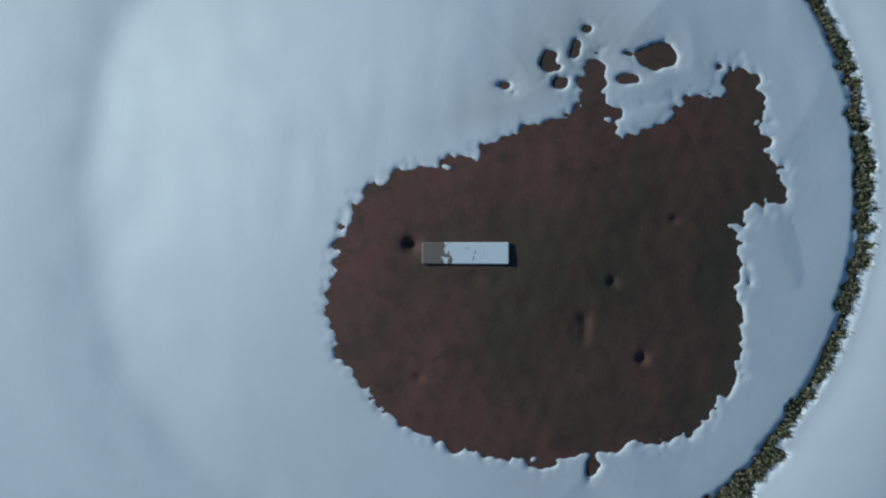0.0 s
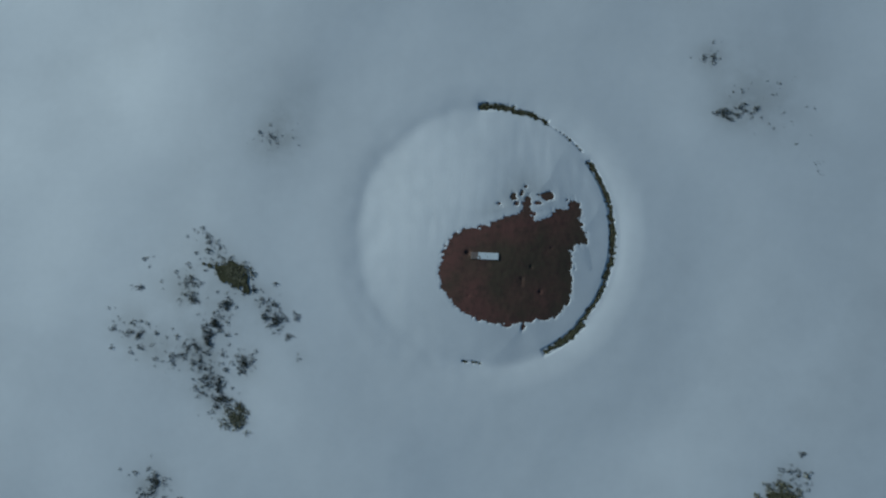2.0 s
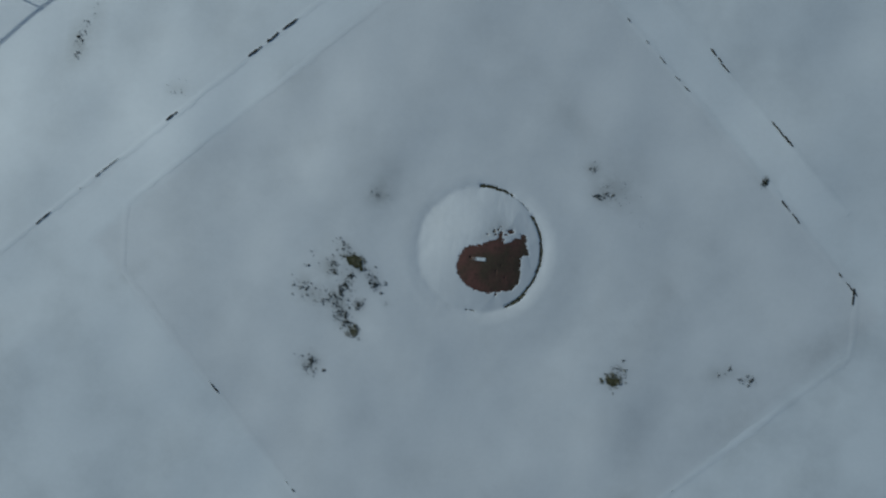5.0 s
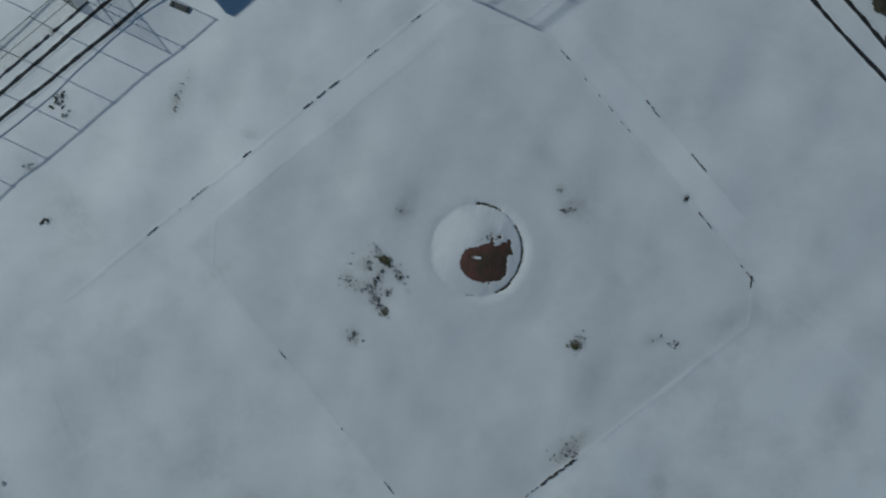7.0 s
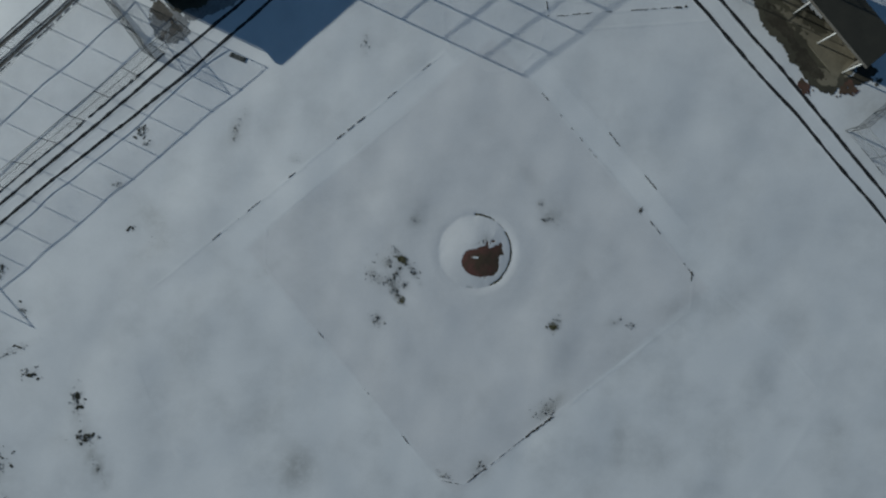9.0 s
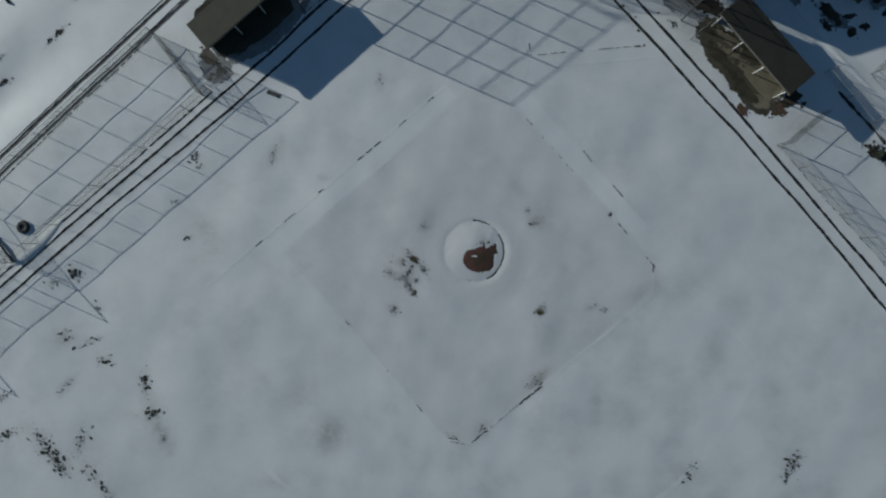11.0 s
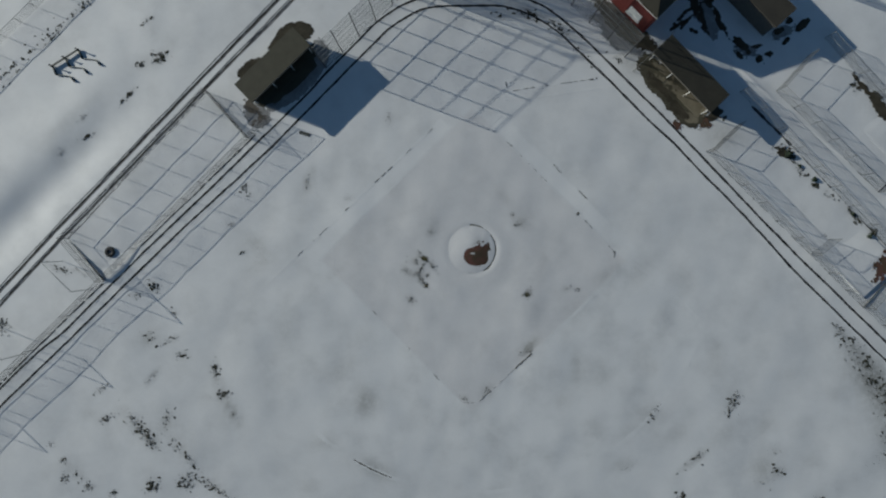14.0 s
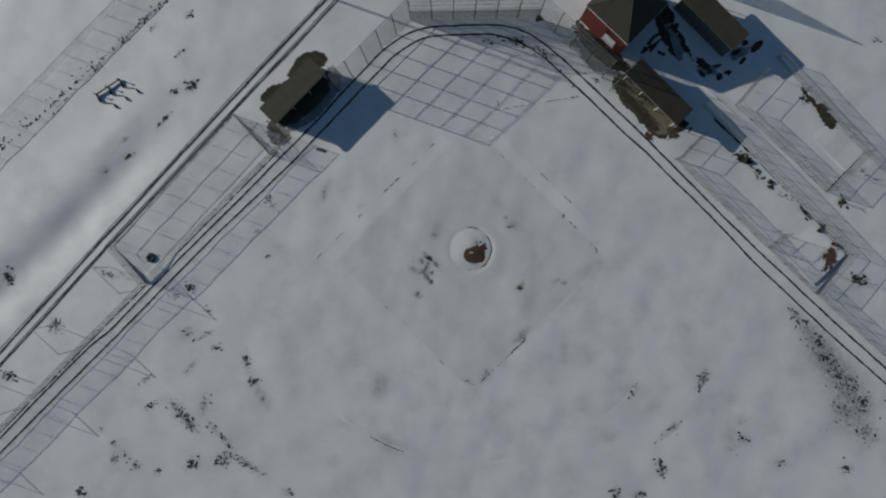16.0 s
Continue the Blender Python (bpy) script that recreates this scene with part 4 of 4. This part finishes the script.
def fence(name, a, b, high, bays, rails, label, group="", post_r=0.032, rail_r=0.019, cloth=None, first=True, last=True, weave=None):
    """A chain-link fence from a to b: posts, rails and a panel of wire for each bay; cloth: a windscreen's height at a and at b."""
    a, b = Vector(a), Vector(b)
    d = b - a
    long = d.length
    root = thing(name, pose(a.x, a.y, lay(a.x, a.y) - 0.05, 0, 0, math.degrees(math.atan2(d.y, d.x))), label, "fence", group)
    w = long / bays
    base = lay(a.x, a.y) - 0.05
    levels = [lay(*(a + d * (i / bays))) - 0.05 - base for i in range(bays + 1)]
    flat = max(levels) - min(levels) < 0.12
    post = bar((0, 0, -0.25), (0, 0, high + 0.04), post_r, DARK_POST if high > 5 else GALVANISED, 8, "post")
    for i in range(bays + 1):
        if (i > 0 or first) and (i < bays or last):
            part("post", post, root, m=pose(i * w, 0, 0 if flat else levels[i]))
    for z in rails:
        if flat:
            part("rail", bar((0, 0, z), (long, 0, z), rail_r, BRIGHT if high > 5 else GALVANISED, 6, "rail"), root)
        else:
            for i in range(bays):
                part("rail", bar((i * w, 0, z + levels[i]), (i * w + w, 0, z + levels[i + 1]), rail_r, GALVANISED, 6, "rail"), root)
    panel = chain_link(w, high)
    for i in range(bays):
        part("wire_panel", panel, root, m=pose(i * w, 0, 0 if flat else (levels[i] + levels[i + 1]) / 2))
    if cloth:
        vs, fs, n = [], [], 14
        for i in range(n + 1):
            top = cloth[0] + (cloth[1] - cloth[0]) * i / n
            for z in (0.03, top * 0.5, top):
                vs.append((long * i / n, -0.05 + 0.015 * math.sin(i * 2.1 + z), z))
            if i:
                fs += [((i - 1) * 3 + k, i * 3 + k, i * 3 + k + 1, (i - 1) * 3 + k + 1) for k in (0, 1)]
        me = mesh_of("windscreen", vs, fs, weave or SCREEN, True)
        ob = part("windscreen", me, root, "dark windscreen cloth tied to the wire")
        mod = ob.modifiers.new("thickness", "SOLIDIFY")
        mod.thickness = 0.004
    return root


TALL = [1.02 * k for k in range(1, 6)] + [6.1]
B0, B5, B6, B9 = (-17.75, 21.8), (-7.70, 31.30), (9.55, 31.15), (18.0, 22.9)
fence("backstop_fence", B0, B5, 6.1, 5, TALL, "tall galvanised chain-link backstop wing with many rails", "backstop", 0.058, 0.026)
fence("backstop_fence", B5, B6, 6.1, 6, TALL, "tall galvanised chain-link backstop behind home plate with a grey-green windscreen", "backstop", 0.058, 0.026, cloth=(2.9, 2.9), weave=WEAVE, first=False)
fence("backstop_fence", B6, B9, 6.1, 4, TALL, "tall galvanised chain-link backstop wing with many rails", "backstop", 0.058, 0.026, first=False)
LOW = [0.95, 1.9]
fence("chain_link_fence", (-24.35, 15.75), (-26.35, 13.83), 1.9, 1, LOW, "short chain-link fence joining a dugout", "field fences", last=False)
fence("chain_link_fence", (-26.35, 13.83), (-44.85, -3.85), 1.9, 9, LOW, "chain-link fence with top and middle rail along the field", "field fences")
fence("chain_link_fence", (-44.85, -3.85), (-80.0, -37.6), 1.9, 16, LOW, "chain-link fence with top and middle rail along the field", "field fences", first=False)
fence("chain_link_fence", (-32.0, 18.95), (-33.62, 17.28), 1.9, 1, LOW, "short end bay of a bullpen's outer chain-link fence", "bullpen fences")
fence("chain_link_fence", (-33.62, 17.28), (-48.7, 2.0), 1.9, 7, LOW, "chain-link fence along the outer side of a bullpen", "bullpen fences", first=False)
fence("chain_link_fence", (-48.7, 2.0), (-49.4, 1.3), 1.9, 1, LOW, "short end bay of a bullpen's outer chain-link fence", "bullpen fences", first=False)
fence("chain_link_fence", (-32.0, 18.95), (-27.0, 13.3), 1.9, 3, LOW, "chain-link fence with dark cloth across the bullpen end", "bullpen fences", cloth=(0.08, 0.70), weave=WEAVE, first=False)
fence("chain_link_fence", (-49.4, 1.3), (-44.85, -3.85), 1.9, 2, LOW, "chain-link fence with dark cloth across the bullpen end", "bullpen fences", cloth=(0.04, 0.42), first=False, last=False)
fence("chain_link_fence", (27.7, 11.7), (46.3, -6.9), 1.9, 9, LOW, "chain-link fence with top and middle rail along the field", "field fences")
fence("chain_link_fence", (46.3, -6.9), (80.0, -38.6), 1.9, 15, LOW, "chain-link fence with top and middle rail along the field", "field fences", first=False)
fence("chain_link_fence", (31.6, 18.7), (50.85, -1.65), 1.9, 9, LOW, "chain-link fence along the outer side of a bullpen", "bullpen fences")
fence("chain_link_fence", (31.3, 14.8), (28.1, 11.6), 1.9, 2, LOW, "chain-link fence across the near end of a bullpen", "bullpen fences", first=False)
fence("chain_link_fence", (46.3, -6.9), (50.85, -1.65), 1.9, 2, LOW, "chain-link fence with dark cloth across the bullpen end", "bullpen fences", cloth=(0.22, 0.12), first=False, last=False)
fence("chain_link_gate", (40.1, -0.5), (42.2, 1.2), 2.0, 1, [0.05, 1.05, 2.0], "chain-link gate standing open across the bullpen", "bullpen fences")
fence("chain_link_fence", (19.0, 21.2), (22.9, 25.0), 2.4, 2, [1.2, 2.4], "chain-link fence beside a dugout", "bullpen fences")
fence("chain_link_fence", (35.9, 18.8), (48.0, 6.8), 1.9, 6, LOW, "chain-link fence of the neighbouring field's bullpen", "neighbouring fences")
fence("chain_link_fence", (48.0, 6.8), (53.2, 12.0), 1.9, 2, LOW, "chain-link fence of the neighbouring field's bullpen", "neighbouring fences", first=False)
fence("chain_link_fence", (53.2, 12.0), (41.5, 25.0), 1.9, 6, LOW, "chain-link fence of the neighbouring field's bullpen", "neighbouring fences", first=False)
fence("chain_link_fence", (35.9, 18.8), (39.6, 23.0), 1.9, 2, LOW, "chain-link fence of the neighbouring field's bullpen", "neighbouring fences", first=False)
fence("chain_link_fence", (53.2, 12.0), (72.0, -8.0), 1.9, 9, LOW, "chain-link fence along the neighbouring field", "neighbouring fences", first=False)
fence("backstop_fence", (32.4, 34.3), (21.6, 40.4), 6.1, 4, [2.0, 4.0, 6.1], "tall chain-link backstop of the neighbouring field", "neighbouring fences", 0.058, 0.026)
fence("chain_link_fence", (-36.0, 45.5), (-85.0, -1.2), 1.25, 26, [1.25], "low chain-link boundary fence along the park", "boundary fence", 0.03, 0.02)


def cage_frame(a, b, high=3.3):
    a, b = Vector(a), Vector(b)
    d = b - a
    root = thing("batting_cage_frame", pose(a.x, a.y, lay(a.x, a.y) - 0.05, 0, 0, math.degrees(math.atan2(d.y, d.x))), "bare steel goal-shaped frame for a batting cage net", "cage frame", "batting cage frames")
    for x in (0, d.length):
        part("post", bar((x, 0, -0.2), (x, 0, high), 0.038, GALVANISED, 8, "post"), root)
    part("top_bar", bar((-0.04, 0, high), (d.length + 0.04, 0, high), 0.034, GALVANISED, 8, "top_bar"), root)


for k in range(4):
    cage_frame((-50.1 - 8.35 * k, -1.5 - 7.95 * k), (-46.6 - 8.35 * k, -4.9 - 7.95 * k))


# ---- dugouts and the stand ----
def dugout(m, label, long=9.5, deep=3.0, high=2.65, floor=SUNLIT_SLAB, roofing=ROOF):
    """Local x runs along the front, y to the back; the front edge of the roof lies on y = 0."""
    root = thing("dugout", m, label, "dugout", "dugouts")
    bm = bmesh.new()
    bmesh.ops.create_cube(bm, size=1, matrix=Matrix.LocRotScale((long / 2, deep / 2, high - 0.09), None, (long, deep, 0.18)))
    for v in bm.verts:
        v.co.z -= 0.10 * v.co.y / deep
    bmesh.ops.bevel(bm, geom=bm.edges[:], offset=0.02, segments=1, affect="EDGES")
    me = bpy.data.meshes.new("roof")
    bm.to_mesh(me)
    me.materials.append(roofing)
    roof = part("roof", me, root)
    part("fascia", block(0.0, -0.035, high - 0.20, long, -0.003, high + 0.01, BLOCK, "fascia", 0.006), root)
    part("back_wall", block(0.15, deep - 0.35, -0.2, long - 0.15, deep - 0.15, high - 0.30, BLOCK, "back_wall"), root)
    for x in (0.15, long - 0.35):
        part("side_wall", block(x, 0.95, -0.2, x + 0.2, deep - 0.352, high - 0.30, BLOCK, "side_wall"), root)
    for x in (0.3, 0.3 + (long - 0.6) / 3, 0.3 + (long - 0.6) * 2 / 3, long - 0.3):
        part("post", bar((x, 0.45, -0.2), (x, 0.45, high - 0.19), 0.055, WHITE, 8, "post"), root, "white painted roof post")
    bench = part("bench", block(0.6, deep - 0.95, 0.40, long - 0.6, deep - 0.55, 0.45, WOOD, "bench"), root)
    for x in (1.0, long / 2, long - 1.0):
        part("bench_leg", block(x, deep - 0.9, -0.05, x + 0.06, deep - 0.6, 0.398, DARK_STEEL, "bench_leg"), bench)
    if floor:
        part("floor_slab", block(0.05, -0.2, -0.16, long - 0.05, deep - 0.05, 0.05, floor, "floor_slab"), root, "bare concrete slab")
    return root


def facing(front_a, front_b):
    d = Vector(front_b) - Vector(front_a)
    return pose(front_a[0], front_a[1], 0.02, 0, 0, math.degrees(math.atan2(d.y, d.x)))


# the darker floor colour stands in for shade under this roof
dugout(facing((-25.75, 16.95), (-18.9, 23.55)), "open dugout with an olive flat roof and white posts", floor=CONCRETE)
dugout(facing((20.35, 22.45), (26.9, 15.6)), "open dugout with a dark flat roof and a concrete floor painted sunlit", roofing=ROOF_DARK)
dugout(facing((29.8, 34.2), (36.5, 27.2)) @ pose(9.6, 0, 0, 0, 0, 180), "dugout of the neighbouring field with an olive flat roof", roofing=ROOF_MID)


def stand(m, side=7.1, eave=4.1, top=6.2):
    root = thing("concession_stand", m, "square red-walled stand with a dark olive pyramid roof", "building")
    o = 0.12
    vs = [(-o, -o, eave), (side + o, -o, eave), (side + o, side + o, eave), (-o, side + o, eave), (side / 2, side / 2, top)]
    vs += [(x, y, z - 0.16) for x, y, z in vs[:4]]
    roof = part("roof", mesh_of("roof", vs, [(0, 1, 4), (1, 2, 4), (2, 3, 4), (3, 0, 4), (0, 5, 6, 1), (1, 6, 7, 2), (2, 7, 8, 3), (3, 8, 5, 0), (5, 8, 7, 6)], ROOF_DARK), root)
    for a in vs[:4]:
        part("hip_cap", bar((a[0], a[1], a[2] + 0.01), (side / 2, side / 2, top + 0.01), 0.05, ROOF_DARK, 6, "hip_cap"), roof)
    for k in range(4):
        turn = pose(side / 2, side / 2, 0, 0, 0, 90 * k) @ pose(-side / 2, -side / 2, 0)
        wall = part("wall", block(0, 0, -0.2, side, 0.18, eave - 0.17, RED, "wall"), root, m=turn)
        for j in range(14):
            x = side * (j + 0.5) / 14
            part("batten", block(x - 0.02, -0.025, 0, x + 0.02, -0.001, eave - 0.2, RED, "batten", 0.004), wall)
        part("gutter", block(-o, -o - 0.05, eave - 0.10, side + o, -o - 0.004, eave - 0.02, WHITE, "gutter", 0.02), root, "white gutter", m=turn)
        if k == 0:
            w = part("serving_window", block(4.0, -0.09, 1.2, 5.8, -0.03, 2.3, WHITE, "serving_window"), wall, "closed white serving hatch")
            part("counter", block(3.9, -0.30, 1.06, 5.9, -0.03, 1.12, WHITE, "counter"), w)
        if k == 3:
            d = part("door", block(2.9, -0.07, 0.0, 3.85, -0.03, 1.9, WHITE, "door"), wall, "white door")
            part("handle", bar((3.7, -0.12, 1.0), (3.7, -0.071, 1.0), 0.025, DARK_STEEL, 8, "handle"), d)
    return root


stand(facing((15.05, 30.7), (20.05, 25.7)) @ pose(0, 0.12, 0))


# ---- loose things ----
def rocker():
    """A low beam with three posts and three bent arms, each ending in a seat."""
    a, b = Vector((-51.1, 22.2)), Vector((-47.9, 24.15))
    d = b - a
    root = thing("play_rocker", pose(a.x, a.y, lay(a.x, a.y) - 0.04, 0, 0, math.degrees(math.atan2(d.y, d.x))), "dark steel beam with three bent arms and seats", "play equipment")
    part("beam", block(-0.15, -0.08, 0.16, d.length + 0.15, 0.08, 0.32, DARK_STEEL, "beam", 0.02), root)
    for k in range(3):
        x = d.length * k / 2
        part("post", bar((x, 0.0, -0.1), (x, 0.02, 0.62), 0.07, DARK_STEEL, 8, "post"), root)
        part("knob", bar((x - 0.12, 0.02, 0.62), (x + 0.12, 0.02, 0.62), 0.06, DARK_STEEL, 8, "knob"), root)
        arm = part("arm", bar((x, 0.0, 0.20), (x - 0.12, -1.1, 0.12), 0.11, DARK_STEEL, 8, "arm", 0.14), root)
        part("foot_bar", bar((x - 0.12, -1.1, 0.13), (x + 1.2, -2.2, 0.10), 0.07, DARK_STEEL, 8, "foot_bar", 0.05), arm)
        part("seat", bar((x + 1.15, -2.15, 0.14), (x + 1.38, -2.95, 0.14), 0.08, DARK_STEEL, 8, "seat", 0.15), arm)


rocker()


def tyre():
    root = thing("old_tyre", pose(-44.25, -0.36, lay(-44.25, -0.36)), "black tractor tyre lying flat with slush in its hub", "tyre")
    vs, fs = [], []
    n, k = 40, 14
    for i in range(n):
        for j in range(k):
            u, v = 2 * math.pi * i / n, 2 * math.pi * j / k
            r = 0.40 + 0.24 * math.cos(v) + (0.02 if i % 2 and math.cos(v) > 0.2 else 0)
            vs.append((r * math.cos(u), r * math.sin(u), 0.09 + 0.10 * math.sin(v)))
            fs.append((i * k + j, (i + 1) % n * k + j, (i + 1) % n * k + (j + 1) % k, i * k + (j + 1) % k))
    part("tread", mesh_of("tread", vs, fs, RUBBER, True), root)
    cap = [(0, 0, 0.08)] + [(0.20 * math.cos(6.2832 * i / 20), 0.20 * math.sin(6.2832 * i / 20), 0.05) for i in range(20)]
    part("snow_fill", mesh_of("snow_fill", cap, [(0, 1 + i, 1 + (i + 1) % 20) for i in range(20)], SLUSH, True), root, "grey slush lying inside the tyre")


tyre()


board = thing("board", pose(-20.4, 13.95, lay(-20.4, 13.95) + 0.005, 0, 0, -18), "weathered grey-green board lying flat on the snow", "board")
part("plank", block(-0.68, -0.20, 0, 0.68, -0.003, 0.035, WEATHERED, "plank", 0.006), board)
part("plank", block(-0.66, 0.003, 0, 0.70, 0.20, 0.035, WEATHERED, "plank", 0.006), board)
for x in (-0.5, 0.5):
    part("batten", block(x - 0.04, -0.19, 0.036, x + 0.04, 0.19, 0.056, WEATHERED, "batten", 0.004), board)


def drift(a, b, wide_m, high, label):
    a, b = Vector(a), Vector(b)
    d = b - a
    n = Vector((-d.y, d.x)).normalized()
    vs, fs = [], []
    for i in range(25):
        t = i / 24
        taper = math.sin(math.pi * min(max(t, 0.02), 0.98) ** 0.7)
        for j in range(9):
            s = j / 8 - 0.5
            rise = min((0.5 - s) / 0.75, 1) ** 1.3 if s > -0.25 else max(0, (s + 0.5) / 0.25)
            p = a + d * t + n * (s * wide_m * taper)
            z = high * taper * rise * (1 + 0.12 * math.sin(9 * t + 4 * s))
            vs.append((p.x, p.y, lay(p.x, p.y) + z - 0.01))
        if i:
            fs += [((i - 1) * 9 + j, (i - 1) * 9 + j + 1, i * 9 + j + 1, i * 9 + j) for j in range(8)]
    tagged(new("snow_drift", mesh_of("snow_drift", vs, fs, SNOW, True)), label, "snow drift", kind="structure")


drift((-45.9, -4.3), (-39.9, 1.3), 2.4, 0.18, "snow drifted against the bullpen fence")
drift((27.0, 26.2), (47.5, 7.8), 1.6, 0.10, "trodden snow ridge between two fences")


def sapling(x, y, high, seed):
    rnd = random.Random(seed)
    root = thing("sapling", pose(x, y, lay(x, y) - 0.05), "bare young shrub standing in the snow", "shrub", "shrubs")
    part("stem", bar((0, 0, -0.1), (0.05, 0.03, high), 0.05, BARK, 7, "stem", 0.015), root)
    for i in range(14):
        w, z = rnd.uniform(0, 6.283), high * rnd.uniform(0.2, 0.9)
        ln = high * rnd.uniform(0.25, 0.5)
        part("branch", bar((0.03 * z, 0.02 * z, z), (ln * math.cos(w), ln * math.sin(w), z + ln * 0.6), 0.016, BARK, 5, "branch", 0.005), root)


for i, (x, y, h) in enumerate(((50.0, 5.4, 1.0), (52.2, -5.2, 1.3), (-64.6, -16.2, 1.1), (53.2, 8.9, 0.7))):
    sapling(x, y, h, i)


def evergreen(x, y, r, seed):
    """A low rounded shrub: a short stem and a dome of many small dark leaves."""
    rnd = random.Random(seed)
    root = thing("shrub", pose(x, y, lay(x, y) - 0.03), "low rounded dark green shrub standing in the snow", "shrub", "evergreen shrubs")
    part("stem", bar((0, 0, -0.08), (0.01, 0.0, r * 0.6), 0.03, BARK, 7, "stem", 0.015), root)
    vs, fs = [], []
    for _ in range(int(2600 * r)):
        w, up = rnd.uniform(0, 6.283), rnd.random() ** 0.7
        out = r * (1 - 0.75 * up * up) * math.sqrt(rnd.random()) * (1 + 0.22 * math.sin(3 * w + seed) + 0.12 * math.sin(7 * w))
        c = Vector((out * math.cos(w), out * math.sin(w), 0.02 + r * 0.85 * up))
        a = Vector((rnd.gauss(0, 1), rnd.gauss(0, 1), rnd.gauss(0, 0.6))).normalized() * rnd.uniform(0.03, 0.06)
        b = a.orthogonal().normalized() * a.length * 0.5
        i = len(vs)
        vs += [c - a, c + b, c + a, c - b]
        fs.append((i, i + 1, i + 2, i + 3))
    part("foliage", mesh_of("foliage", vs, fs, LEAF), root, "dense small dark green leaves")


for i, (x, y, r) in enumerate(((37.3, 11.3, 0.52), (40.48, 8.3, 0.34), (46.93, 1.55, 0.34), (38.75, 9.9, 0.22), (45.0, 4.2, 0.26))):
    evergreen(x, y, r, 40 + i)


def light_pole(x, y, high):
    root = thing("light_pole", pose(x, y, lay(x, y) - 0.05), "tall steel floodlight pole beyond the service track", "light pole")
    part("mast", bar((0, 0, -0.3), (0, 0, high), 0.16, GALVANISED, 12, "mast", 0.09), root)
    part("cross_arm", bar((-0.7, 0, high - 0.3), (0.7, 0, high - 0.3), 0.035, GALVANISED, 8, "cross_arm"), root)
    for k in (-0.6, 0.6):
        part("lamp_head", block(k - 0.12, -0.1, high - 0.25, k + 0.12, 0.14, high - 0.05, DARK_STEEL, "lamp_head"), root)


light_pole(-47.0, 45.4, 17.6)


def platform(a, b, flat, deep, high, label):
    """A low platform under snow: flat along the edge a-b, then a ramp down."""
    a, b = Vector(a), Vector(b)
    d = b - a
    n = Vector((-d.y, d.x)).normalized()
    vs, fs = [], []
    rows = ((0, -0.1), (0, high - 0.03), (0.05, high), (flat * 0.5, high), (flat, high), ((flat + deep) / 2, high * 0.45), (deep, -0.02))
    for i in range(13):
        t = i / 12
        for s, z in rows:
            p = a + d * t + n * s
            z0 = lay(p.x, p.y)
            vs.append((p.x, p.y, z0 + (z + 0.012 * math.sin(5 * t + s) if 0 < i < 12 or z < 0 else z - 0.03)))
        if i:
            fs += [((i - 1) * 7 + j, (i - 1) * 7 + j + 1, i * 7 + j + 1, i * 7 + j) for j in range(6)]
    base = len(vs)
    for i in (0, 12):
        for s, z in rows:
            p = a + d * (i / 12) + n * s
            vs.append((p.x, p.y, lay(p.x, p.y) - 0.12))
    for e, row in enumerate((0, 12 * 7)):
        for j in range(6):
            q = (row + j, row + j + 1, base + e * 7 + j + 1, base + e * 7 + j)
            fs.append(q if e == 0 else q[::-1])
    tagged(new("bullpen_mound", mesh_of("bullpen_mound", vs, [f[::-1] for f in fs], SNOW)), label, "bullpen mound", kind="structure")


platform((46.2, -5.75), (50.4, -1.75), 2.5, 6.5, 0.2, "low snow-covered throwing mound at the bullpen end")
# added rise, standing in for bright sunlit snow between fence shadows
platform((50.6, 9.4), (53.3, 12.1), 4.6, 7.0, 0.045, "slight snow rise added for sunlit snow in the neighbouring bullpen")
